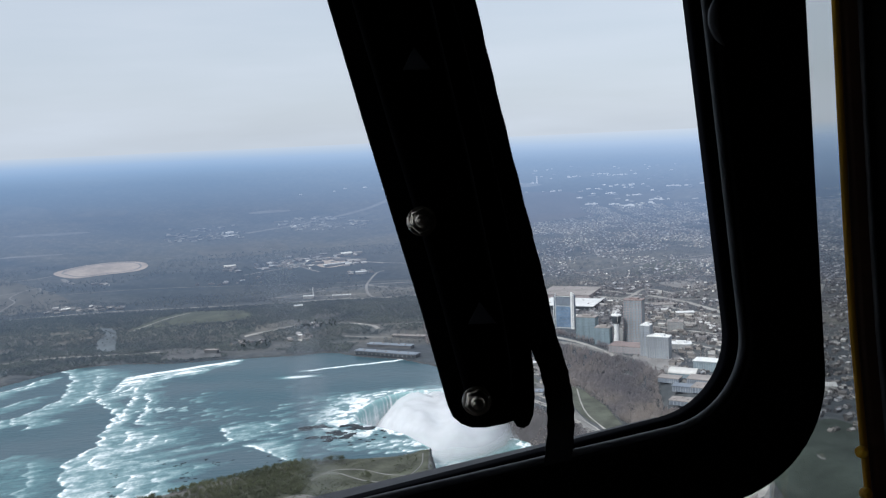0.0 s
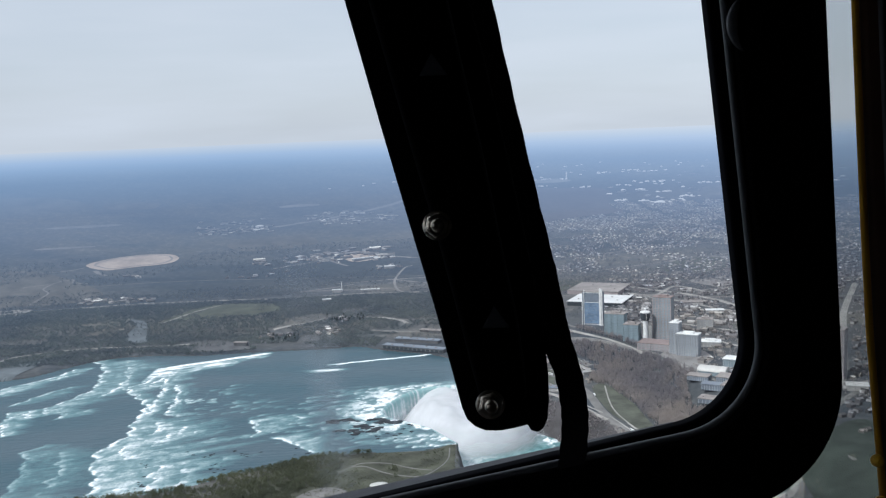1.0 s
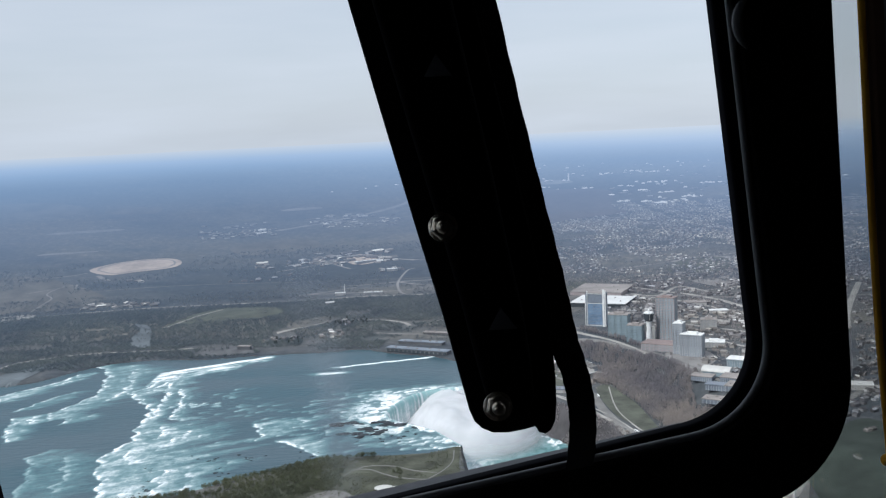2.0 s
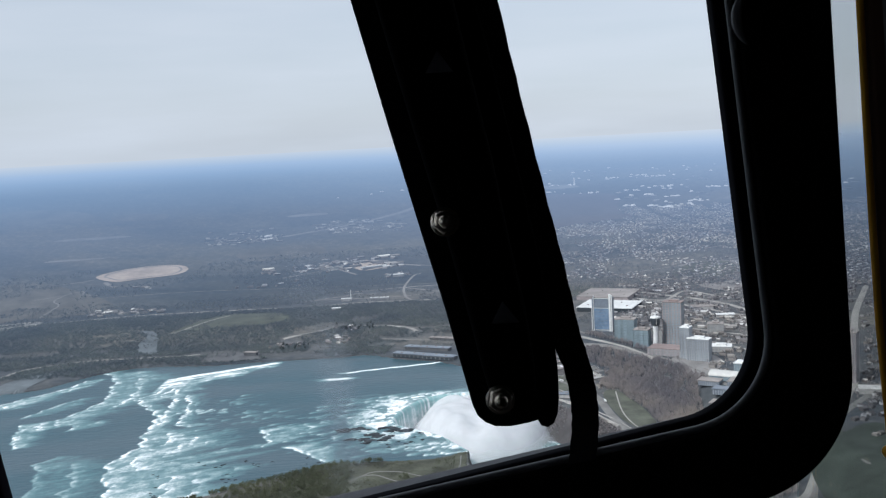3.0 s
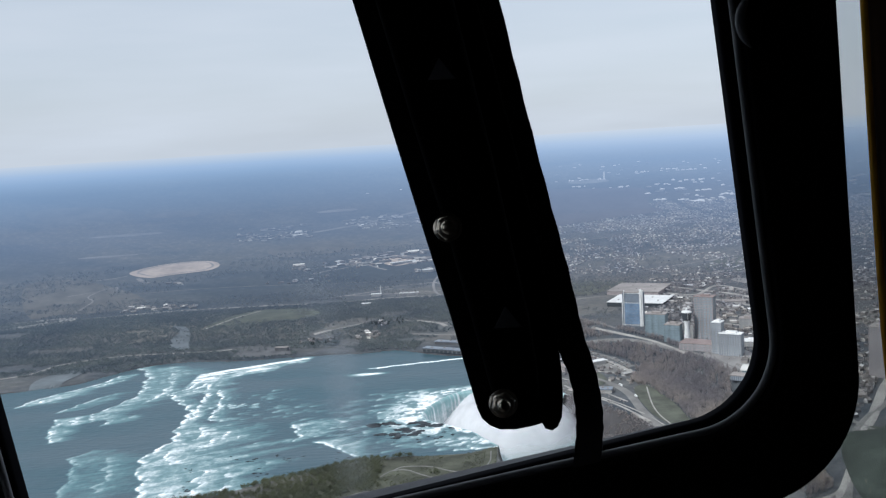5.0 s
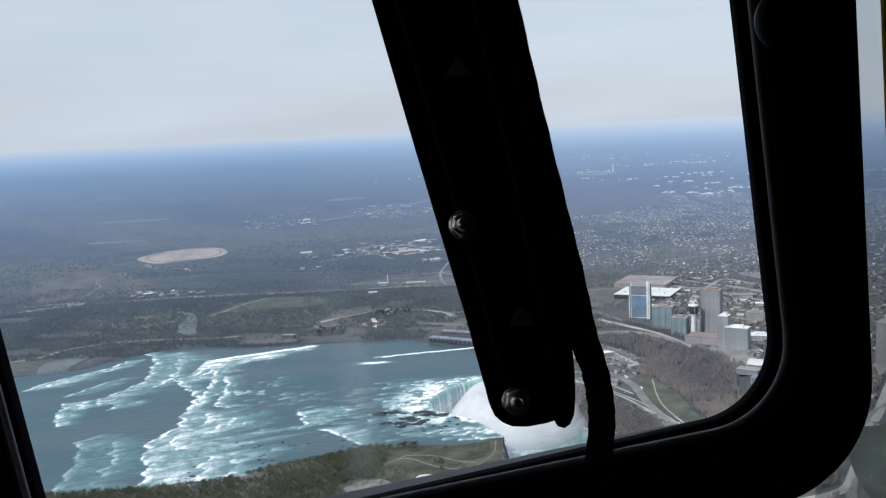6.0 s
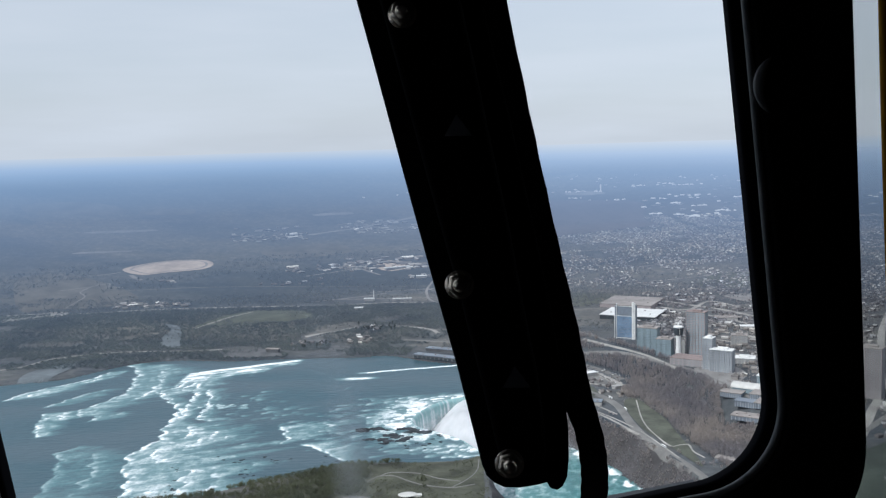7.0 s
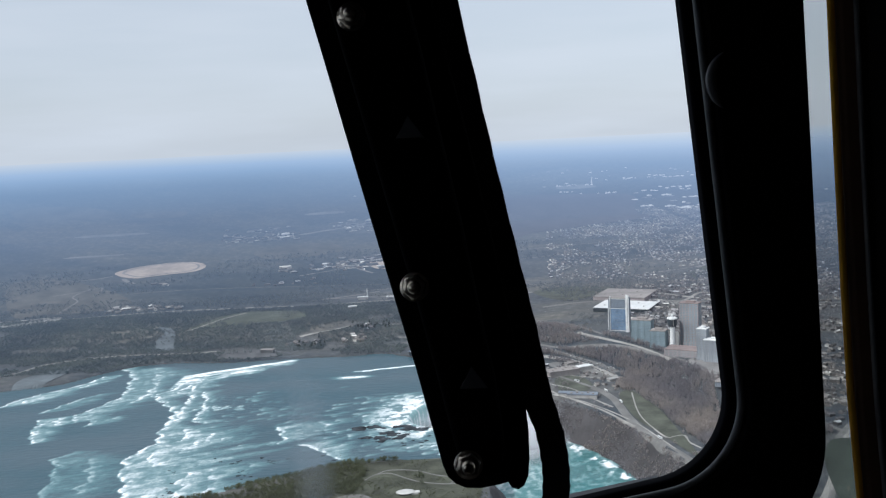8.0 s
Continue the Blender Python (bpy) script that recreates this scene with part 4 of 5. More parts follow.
def patch(name, poly, mat, lift=0.5, per=6, label="", category="field"):
    """A piece of ground with an uneven rim."""
    pl = smooth_line(poly, per, True)
    c = Vector((sum(p[0] for p in pl) / len(pl), sum(p[1] for p in pl) / len(pl)))
    rings = 6
    v = [(c.x, c.y)]
    for k in range(1, rings + 1):
        v += [tuple(c + (Vector(p) - c) * (k / rings)) for p in pl]
    x, y = np.array(v).T
    z = ground_height(x, y) + lift
    n = len(pl)
    f = [(0, 1 + i, 1 + (i + 1) % n) for i in range(n)]
    for k in range(rings - 1):
        f += [(1 + k * n + i, 1 + (k + 1) * n + i, 1 + (k + 1) * n + (i + 1) % n, 1 + k * n + (i + 1) % n) for i in range(n)]
    p = drawn_in(np.stack([x, y, z], 1))
    return tagged(new(name, mesh_of(name, p.tolist(), f, [mat], True)), label, category, kind="structure")


patch("ground_hill_lawn", LAWN, M_LAWN, 0.8, label="green sloping lawn below the wooded bluff", category="lawn")
patch("ground_terrace", [(235, 2120), (300, 2040), (330, 1960), (290, 1950), (250, 2010), (205, 2090)], M_ROAD, 0.5, label="paved terrace and car park at the gorge rim", category="pavement")
OVAL = [(-1484, 4144), (-1504, 4283), (-1432, 4454), (-1290, 4522), (-1186, 4455), (-1119, 4282), (-1130, 4128), (-1254, 4054), (-1350, 3990)]
patch("ground_gravel_field", OVAL, M_FARSAND, 1.0, label="bare pale oval gravel field", category="field")
tagged(new("road_oval_lap", ribbon("oval_lap", [(-1310 + (x + 1310) * 0.84, 4260 + (y - 4260) * 0.84) for x, y in OVAL + OVAL[:1]], 10, M_GREYROOF, 2.0)), "darker wheel track on a gravel field", "track", kind="structure")
patch("ground_works_yard", [(-363, 4085), (-320, 4270), (-230, 4190), (-200, 4017), (-295, 3906)], M_FARSAND, 1.0, label="bare tan yard of a works on the plain", category="yard")
patch("ground_far_wood", FAR_WOOD, M_FARWOOD, 2.0, label="dark brown wood with a straight edge beyond the town", category="wood")
for k, (x, y, w, d) in enumerate(((-1900, 5000, 150, 50), (-2300, 6400, 240, 100), (-1000, 7600, 150, 160), (1500, 4200, 260, 80), (1100, 3500, 200, 60), (1300, 9800, 200, 400))):
    patch("ground_far_field", [(x - w, y - d * 0.5), (x - w * 0.3, y - d), (x + w, y - d * 0.4), (x + w * 0.8, y + d), (x - w * 0.6, y + d * 0.8)], M_FARPATH, 1.0, label="pale bare field on the far plain", category="field")
for poly, mat, what in (([(-1854, 3930), (-1727, 4079), (-1365, 3683), (-1130, 3294), (-1203, 3140), (-1367, 3130), (-1480, 3130)], M_FARFIELD, "wide dry tan field on the plain"),
                        ([(-4892, 10689), (-4250, 10840), (-3031, 8773), (-3258, 8280), (-4041, 8928)], M_FARFIELD, "far pale field in the haze"), ([(-2946, 8997), (-2484, 8874), (-2288, 7992), (-2754, 8250)], M_FARFIELD, "far pale field in the haze"),
                        ([(-1006, 4887), (-688, 5145), (-543, 4666), (-840, 4452)], M_FARFIELD, "dry tan field on the plain")):
    patch("ground_far_field", poly, mat, 0.9, label=what)
patch("ground_sand_strip", [(-1560, 2990), (-1400, 3040), (-1290, 3060), (-1270, 2960), (-1420, 2880)], M_PATH, 0.8, label="bare sandy strip beside a road", category="field")
patch("ground_town_green", [(826, 3272), (953, 3522), (1107, 3522), (1018, 3207), (893, 3163)], M_LAWN, 1.2, label="green playing field among the town's houses", category="field")
patch("water_pond", [(-965, 1992), (-1006, 2081), (-1029, 2187), (-992, 2266), (-953, 2287), (-940, 2237), (-951, 2146), (-944, 2010)], M_FARWATER, 1.2, label="still grey-blue pond behind a dike", category="pond")
patch("water_creek", CREEK, M_FARWATER, 1.0, label="narrow pale creek mouth", category="creek")
patch("ground_quay", QUAY, M_QUAY, 0.9, 1, label="grey paved quay on the river bank", category="quay")
patch("ground_meadow", CLEARING, M_MEADOW, 0.7, label="dull green meadow among the shore woods", category="meadow")
TERRACE_LAWN = [(203, 1945), (228, 1990), (262, 1975), (275, 1900), (245, 1852), (208, 1868)]
patch("ground_terrace_lawn", TERRACE_LAWN, M_LAWN, 0.9, label="dull green lawn between the terrace paths", category="lawn")
patch("ground_park_lawn", [(520, 1190), (600, 1230), (640, 1330), (600, 1420), (545, 1330)], M_LAWN, 0.9, label="green park lawn between roads", category="lawn")
patch("ground_green", [(250, 2950), (380, 3060), (500, 2990), (420, 2800), (320, 2740)], M_LAWN, 0.8, label="flat green field behind the hotels", category="field")
patch("ground_island_point", [(-230, 1462), (-145, 1500), (-80, 1500), (-10, 1500), (30, 1525), (30, 1440), (20, 1300), (-60, 1250), (-200, 1250), (-300, 1330)], M_OLIVE, 0.45, label="olive-brown winter grass on the island's point", category="grass")
patch("ground_dark_slope", [(505, 1170), (527, 1327), (553, 1394), (600, 1400), (680, 1440), (700, 1300), (640, 1180), (560, 1130)], M_SLOPE, 1.4, label="dark green grassy slope below the ridge road", category="slope")
patch("ground_pale_lot", [(479, 1925), (502, 1953), (560, 1968), (575, 1890), (530, 1810), (486, 1795)], M_LOT, 1.0, label="pale paved hotel forecourt", category="pavement")
patch("ground_bare_field", [(805, 2883), (905, 2981), (976, 3005), (882, 2721), (827, 2761)], M_LOT, 1.0, label="wide pale bare lot behind the town", category="field")
patch("ground_island_lot", [(-230, 1250), (-190, 1330), (-150, 1345), (-120, 1300), (-110, 1200), (-200, 1180)], M_ROAD, 0.8, label="paved lot on the island", category="pavement")


# ---- buildings ----
def house_rows(name, pts, mat, low=4, high=7, side=(8, 16), turn=0.42):
    """Small houses, each a box with a gable roof, joined."""
    quads = []
    for x, y, z in pts:
        w, d, h = rng.uniform(*side), rng.uniform(*side) * 0.8, rng.uniform(low, high)
        t = turn + (math.pi / 2 if rng.random() < 0.5 else 0) + rng.normal(0, 0.07)
        c, s = math.cos(t), math.sin(t)
        g = lambda a, b, e: (x + a * c - b * s, y + a * s + b * c, z + e)
        A = [g(-w / 2, -d / 2, 0), g(w / 2, -d / 2, 0), g(w / 2, d / 2, 0), g(-w / 2, d / 2, 0)]
        B = [g(-w / 2, -d / 2, h), g(w / 2, -d / 2, h), g(w / 2, d / 2, h), g(-w / 2, d / 2, h)]
        r0, r1 = g(-w / 2, 0, h * 1.5), g(w / 2, 0, h * 1.5)
        for i in range(4):
            quads.append((A[i], A[(i + 1) % 4], B[(i + 1) % 4], B[i]))
        quads += [(B[0], B[1], r1, r0), (B[2], B[3], r0, r1), (B[1], B[2], r1, r1), (B[3], B[0], r0, r0)]
    q = drawn_in(np.array(quads).reshape(-1, 3)).reshape(-1, 4, 3)
    return tri_mesh(name, q, 4, [mat])


def in_wedge(x, y, az0, az1, r0, r1):
    a, r = np.degrees(np.arctan2(x, y)), np.hypot(x, y)
    return (a > az0) & (a < az1) & (r > r0) & (r < r1)


def wedge_points(n, az0, az1, r0, r1, keep=None):
    a, r = np.radians(rng.uniform(az0, az1, n)), np.sqrt(rng.uniform(r0 ** 2, r1 ** 2, n))
    x, y = np.sin(a) * r, np.cos(a) * r
    if keep is not None:
        k = keep(x, y)
        x, y = x[k], y[k]
    return np.stack([x, y, ground_height(x, y)], 1)


def street_rows(turn, row, along, az0, az1, r0, r1, keep):
    """House places along parallel streets, a little uneven."""
    a = np.radians(turn)
    p, q = np.meshgrid(np.arange(-4000, 9000, along), np.arange(-4000, 9000, row), indexing="ij")
    p, q = p + rng.uniform(-0.6, 0.6, p.shape) * along, q + rng.uniform(-0.26, 0.26, p.shape) * row + 26 * np.sin(p / 310 + 1)
    x, y = (p * np.cos(a) - q * np.sin(a)).ravel(), (p * np.sin(a) + q * np.cos(a)).ravel()
    k = in_wedge(x, y, az0, az1, r0, r1)
    x, y = x[k], y[k]
    k = keep(x, y)
    x, y = x[k], y[k]
    return np.stack([x, y, ground_height(x, y)], 1)


HOTEL_YARD = [(330, 2230), (440, 2000), (470, 1720), (640, 1700), (740, 2300), (640, 2900), (360, 2800)]
town_keep = lambda x, y: free(x, y) & inside(x, y, BLUFF_SIDE) & (distance(x, y, BLUFF) > 110) & ~inside(x, y, HOTEL_YARD) & (fbm(x / 130, y / 130, 3) > 0.37)
tagged(new("town_houses", house_rows("town_houses", street_rows(24, 38, 15, 11, 36, 1500, 3300, town_keep), M_HOUSE, 3.5, 5.5, (8, 13))), "small pale town houses in rows among trees", "houses", kind="stuff")
far_keep = lambda x, y: (fbm(x / 330, y / 420, 3) > 0.31) & (fbm(x / 60 + 4, y / 150, 2) > 0.37) & ~inside(x, y, FAR_WOOD)
tagged(new("far_houses", house_rows("far_houses", street_rows(24, 46, 13, 5.8, 34, 3300, 6700, far_keep), M_FARBUILT, 3, 4.5, (6, 13))), "far suburb of small pale-roofed houses", "houses", kind="stuff")
far_works = np.concatenate([wedge_points(36, -13.5, -9.5, 5600, 6500), wedge_points(46, -7, -2, 5900, 6800), wedge_points(26, -7, -2, 3950, 4400), wedge_points(12, -10.5, -7, 3900, 4200),
                            wedge_points(40, 5, 24, 9000, 15000), wedge_points(60, 11, 27, 6400, 9000)])
tagged(new("far_works", house_rows("far_works", far_works, M_FARBUILT, 4, 8, (16, 60))), "far pale-roofed sheds and works on the plain", "sheds", kind="stuff")
far_blocks = np.concatenate([wedge_points(26, 6, 19, 10500, 15500), wedge_points(5, -8, 0, 8500, 11000), wedge_points(22, 11, 24, 6600, 9500), ])
far_small = np.concatenate([wedge_points(70, -13.3, -9.0, 5450, 5950), wedge_points(60, -6.4, -1.6, 5700, 6250), wedge_points(14, -7, -3, 3900, 4250), wedge_points(12, -12.2, -8.2, 3600, 3760)])
tagged(new("far_white_sheds", house_rows("far_white_sheds", far_small, M_FARBUILT, 3, 6, (7, 32), 0.1)), "small white sheds scattered on the plain", "sheds", kind="stuff")
clusters = []
for x, y, w, n in ((1250, 10040, 150, 9), (1480, 10020, 70, 4), (2139, 11181, 90, 7), (2540, 11535, 90, 8), (2640, 11100, 120, 9), (1791, 7810, 45, 6), (1797, 8489, 60, 6), (1904, 7435, 70, 7), (1391, 6682, 60, 6), (1500, 6560, 45, 5),
                   (1600, 6380, 90, 10), (2510, 8422, 80, 6), (1925, 6877, 100, 8), (1400, 8500, 150, 7), (-640, 5990, 50, 4), (-1010, 5760, 45, 4), (2200, 8900, 150, 6), (1080, 8900, 60, 4)):
    x, y = rng.normal(x, w * 0.55, n), rng.normal(y, w * 0.45, n)
    clusters.append(np.stack([x, y, ground_height(x, y)], 1))
tagged(new("far_white_halls", house_rows("far_white_halls", np.concatenate(clusters), M_FARWHITE, 4, 8, (9, 36), 0.1)), "clusters of far white halls that glint through the haze", "halls", kind="stuff")
tagged(new("far_white_works", house_rows("far_white_works", far_blocks, M_FARWHITE, 4, 8, (12, 44))), "far white halls glinting through the haze", "halls", kind="stuff")
fm = [(1517 + sx * r, 10060 + sy * r, z) for r, z in ((7, 0), (5, 82)) for sx, sy in ((-1, -1), (1, -1), (1, 1), (-1, 1))]
far_tower = new("far_tower", mesh_of("far_tower", drawn_in(fm).tolist(), [(0, 1, 5, 4), (1, 2, 6, 5), (2, 3, 7, 6), (3, 0, 4, 7), (4, 5, 6, 7)], [M_FARWHITE]))
tagged(far_tower, "tall pale tower far off in the haze", "tower")
tw = wedge_points(5200, 8, 36, 1700, 3400, lambda x, y: free(x, y) & inside(x, y, BLUFF_SIDE) & (distance(x, y, BLUFF) > 90) & ~inside(x, y, HOTEL_YARD))
ft = wedge_points(9000, 6, 34, 3300, 6300, lambda x, y: (fbm(x / 200 + 9, y / 300, 3) > 0.42) & ~inside(x, y, FAR_WOOD))
woods("suburb_trees", "bare trees between the houses of the far suburb", ft, 6, 11, M_FARTREE, 10, 0.2, 0.6)
woods("town_trees", "bare trees between the town's houses", tw, 5, 10, M_TREE_BARE, 14)
fw = wedge_points(15000, -31, 35, 2950, 4700, lambda x, y: (fbm(x / 300 + 3, y / 380, 4) > 0.47) & ~inside(x, y, [(-1600, 4050), (-1560, 4480), (-1300, 4640), (-1080, 4480), (-1060, 4050), (-1250, 3850), (-1400, 3850)]) & (distance(x, y, smooth_line(ROADS["plain_road"][0], 4)) > 14))
woods("far_woods", "far woods on the hazy plain", fw, 6, 9, M_FARTREE, 12, 0.22, 0.7)


def thing(name, m, label, category, group="", kind=""):
    ob = new(name)
    ob.empty_display_size = 0.1
    ob.matrix_world = m
    return tagged(ob, label, category, group, kind)


def base_at(x, y, turn):
    c = drawn_in([(x, y, float(ground_height(x, y)) - 0.5)])[0]
    near = math.hypot(c[0], c[1]) / max(math.hypot(x, y), 1)        # drawn together with the plain
    return pose(c[0], c[1], c[2], 0, 0, turn) @ Matrix.Scale(near, 4)


def strips(name, mesh_bm, mat, parent, places):
    """Alike pieces of a facade on one mesh."""
    me = bpy.data.meshes.new(name)
    mesh_bm.to_mesh(me)
    mesh_bm.free()
    me.materials.append(mat)
    for p in places:
        o = new(name, me)
        o.parent, o.location = parent, p


def slab_hotel(name, x, y, turn, w, d, h, wall_mat, roof_mat, ribs, floors, label, glass=None, house=True):
    """A block with storey bands and upright ribs on its faces, and a set-back roof house."""
    glass = glass or M_MIDGLASS
    ob = thing(name, base_at(x, y, turn), label, "building")
    wall = part("wall", boxed(-w / 2, w / 2, -d / 2, d / 2, -3, h, bevel=0.4), wall_mat, ob)
    roof = part("roof", boxed(-w / 2 - 0.5, w / 2 + 0.5, -d / 2 - 0.5, d / 2 + 0.5, h, h + 1.6, bevel=0.3), roof_mat, ob)
    if house:
        part("roof_house", boxed(-w * 0.22, w * 0.25, -d * 0.2, d * 0.25, h + 1.6, h + 5, bevel=0.2), roof_mat, roof)
    fl = h / floors
    strips("window_band", boxed(-w / 2 + 1.2, w / 2 - 1.2, -d / 2 - 0.25, -d / 2 + 0.05, 0.35 * fl, 0.9 * fl), glass, wall, [(0, 0, k * fl) for k in range(floors)])
    strips("rib", boxed(-0.7, 0.7, -d / 2 - 0.9, -d / 2 + 0.1, 0, h), wall_mat, wall, [(-w / 2 + 0.7 + (w - 1.4) * k / ribs, 0, 0) for k in range(ribs + 1)])
    strips("side_window_band", boxed(w / 2 - 0.05, w / 2 + 0.25, -d / 2 + 1.5, d / 2 - 1.5, 0.35 * fl, 0.9 * fl), glass, wall, [(0, 0, k * fl) for k in range(floors)])
    return ob


blue = thing("hotel_tower", base_at(398, 2262, -26), "blue glass hotel tower with white edge piers and an open top", "building")
part("wall", boxed(-24, 24, -11, 13, -3, 82, bevel=0.4), M_SLATE, blue)
part("roof", boxed(-22, 22, -10, 12, 82, 84, bevel=0.3), M_GREYROOF, blue)
part("lower_glazing", boxed(-20.5, 18, -11.8, -10.9, 7, 57), M_BLUEGLASS, blue, "pale blue curtain wall")
part("upper_glazing", boxed(-17, 17, -11.5, -10.9, 60, 80), M_SLATE, blue, "slate blue recessed upper glazing")
strips("storey_line", boxed(-20.5, 18, -12.1, -11.7, 0, 0.5), M_SLATE, blue, [(0, 0, 10 + 3.6 * k) for k in range(13)])
for x0, x1, z1 in ((-24.6, -22.8, 58), (-20, -18.6, 88), (18.4, 23.0, 92), (24.0, 26.5, 90)):
    part("edge_pier", boxed(x0, x1, -13.4, -9, 2, z1, bevel=0.3), M_WHITE, blue, "white edge pier")
for z0 in (4, 57.5, 81):
    part("cross_beam", boxed(-21, 19, -12.5, -11.0, z0, z0 + 1.1, bevel=0.2), M_WHITE, blue, "white cross beam")
slab_hotel("hotel_wing", 430, 2150, -26, 46, 30, 50, M_TEALGLASS, M_GREYROOF, 3, 14, "teal glass hotel wing", M_TEALGLASS)
slab_hotel("hotel_wing", 452, 2080, -26, 34, 28, 38, M_TEALGLASS, M_GREYROOF, 3, 10, "low teal glass hotel wing stepping down the street", M_TEALGLASS)
slab_hotel("hotel_tower", 520, 2068, -32, 42, 24, 98, M_BRICK, M_RED, 6, 27, "tall brown-grey ribbed hotel tower", M_TEALGLASS)
slab_hotel("hotel_podium", 486, 1985, -32, 76, 44, 15, M_BRICK, M_RED, 8, 4, "low reddish hotel podium at the tower's foot", house=False)
slab_hotel("hotel_tower", 513, 1940, -32, 20, 24, 66, M_PANEL, M_WHITE, 3, 18, "slim pale grey hotel tower with a white roof", M_PANELGLASS)
slab_hotel("hotel_block", 533, 1915, -32, 46, 24, 46, M_PANEL, M_WHITE, 9, 13, "pale grey hotel block with a white roof edge", M_PANELGLASS)
slab_hotel("hotel_tower", 742, 1695, -36, 38, 30, 92, M_BRICK, M_GREYROOF, 8, 24, "large grey ribbed hotel tower beyond the town")
slab_hotel("hotel_block", 640, 2160, -18, 36, 26, 24, M_CONCRETE, M_GREYROOF, 5, 8, "squat grey block behind the hotels")
slab_hotel("hotel_block", 600, 1990, -18, 46, 30, 11, M_CONCRETE, M_WHITE, 5, 3, "pale block with a white roof")

# look-out tower with a pod
tower = thing("lookout_tower", base_at(478, 2062, 0), "white look-out tower with a dark ringed pod", "tower")


def turned(profile, seg=20):
    bm = bmesh.new()
    rings = [[bm.verts.new((r * math.cos(2 * math.pi * i / seg), r * math.sin(2 * math.pi * i / seg), z)) for i in range(seg)] for r, z in profile]
    for a, b in zip(rings, rings[1:]):
        for i in range(seg):
            bm.faces.new((a[i], a[(i + 1) % seg], b[(i + 1) % seg], b[i]))
    bm.faces.new(rings[0][::-1])
    bm.faces.new(rings[-1])
    return bm


part("stem", turned([(8, -3), (6.5, 8), (5.2, 30), (5.5, 48)]), M_WHITE, tower)
part("shaft_block", boxed(6, 13, -4, 6, -3, 36, bevel=0.3), M_CONCRETE, tower, "grey lift block")
pod = part("pod", turned([(5.5, 48), (9, 50), (10, 54), (11, 64), (10.5, 66)]), M_DARKGLASS, tower, "dark glazed pod")
strips("pod_rib", boxed(-0.6, 0.6, -11.6, -10.4, 52, 66), M_CONCRETE, pod, [(0, 0, 0)])
part("pod_roof", turned([(11.4, 66), (11.0, 68.5), (8, 69.5), (2.4, 70), (2, 74), (0.5, 76)]), M_WHITE, pod, "white pod roof")


def big_hall(name, x, y, turn, w, d, h, wall, roof, label):
    ob = thing(name, base_at(x, y, turn), label, "building")
    part("wall", boxed(-w / 2, w / 2, -d / 2, d / 2, 0, h, bevel=0.4), wall, ob)
    top = part("roof", boxed(-w / 2 - 1, w / 2 + 1, -d / 2 - 1, d / 2 + 1, h, h + 1.6, bevel=0.3), roof, ob)
    if w > 50:
        strips("roof_light", boxed(-2, 2, -2, 2, h + 1.6, h + 3.2), M_GREYROOF, top, [(-w * 0.36 + k * w * 0.18, (k % 2 - 0.5) * d * 0.4, 0) for k in range(5)])
    return ob


big_hall("exhibition_hall", 470, 2560, -26, 150, 120, 11, M_DARKGLASS, M_WHITE, "long hall with a broad flat white roof")
big_hall("exhibition_hall", 505, 2760, -26, 150, 150, 10, M_BRICK, M_GREYROOF, "wide hall with a flat grey-brown gravel roof")
big_hall("shop_hall", 700, 2480, -10, 56, 30, 7, M_CONCRETE, M_GREYROOF, "low grey-roofed shop hall")
big_hall("shop_hall", 722, 2352, -8, 44, 20, 7, M_CONCRETE, M_WHITE, "low shop with a white roof")
power = big_hall("power_house", -38, 2236, -30, 168, 22, 8, M_QUAY, M_SLATE, "long low stone power house on the river bank")
strips("arched_opening", boxed(-4, 4, -11.4, -10.9, 1, 6), M_DARKGLASS, power, [(-78 + 12 * k, 0, 0) for k in range(14)])
big_hall("shore_hall", -30, 2318, -26, 120, 20, 7, M_QUAY, M_SLATE, "long grey-blue shed behind the power house")
big_hall("shore_hall", 18, 2420, -24, 90, 16, 6, M_QUAY, M_GREYROOF, "narrow grey shed above the power house")
big_hall("shore_station", -478, 2366, -14, 34, 12, 9, M_QUAY, M_GREYROOF, "small stone intake house by the river")
big_hall("terrace_hall", 225, 2000, 20, 70, 30, 12, M_GREYROOF, M_GREYROOF, "dark low visitor hall at the gorge rim")
big_hall("terrace_hall", 275, 2040, 25, 40, 16, 8, M_CONCRETE, M_WHITE, "white-roofed low hall by the terrace")
big_hall("mast_house", -190, 3088, 0, 60, 14, 8, M_CONCRETE, M_WHITE, "long low white building on the plain")
big_hall("mast_house", -300, 3110, 0, 34, 14, 8, M_CONCRETE, M_WHITE, "small white building beside a mast")
pavilion = thing("island_pavilion", base_at(-84, 1341, 4), "low oval pavilion with a bright white roof", "pavilion")
for name, rings, mat in (("wall", [(12, 0), (12, 3.2)], M_QUAY), ("roof", [(14, 3.2), (13.6, 4.0), (10, 4.9), (4, 5.4), (1, 5.5)], M_CREAM)):
    bm = turned(rings, 28)
    bmesh.ops.scale(bm, verts=bm.verts, vec=(1.0, 0.72, 1.0))
    part(name, bm, mat, pavilion)
part("roof_wing", boxed(8, 21, -6, 3, 0, 3.6, bevel=0.3), M_CREAM, pavilion)
big_hall("works_hall", -260, 3975, 28, 112, 20, 8, M_CONCRETE, M_WHITE, "long white-roofed works hall on the plain")
big_hall("works_hall", -147, 3676, 8, 40, 24, 8, M_CONCRETE, M_WHITE, "white works hall beside a bending road")
big_hall("works_hall", -430, 4020, 20, 70, 18, 7, M_CONCRETE, M_CONCRETE, "pale works shed on the plain")
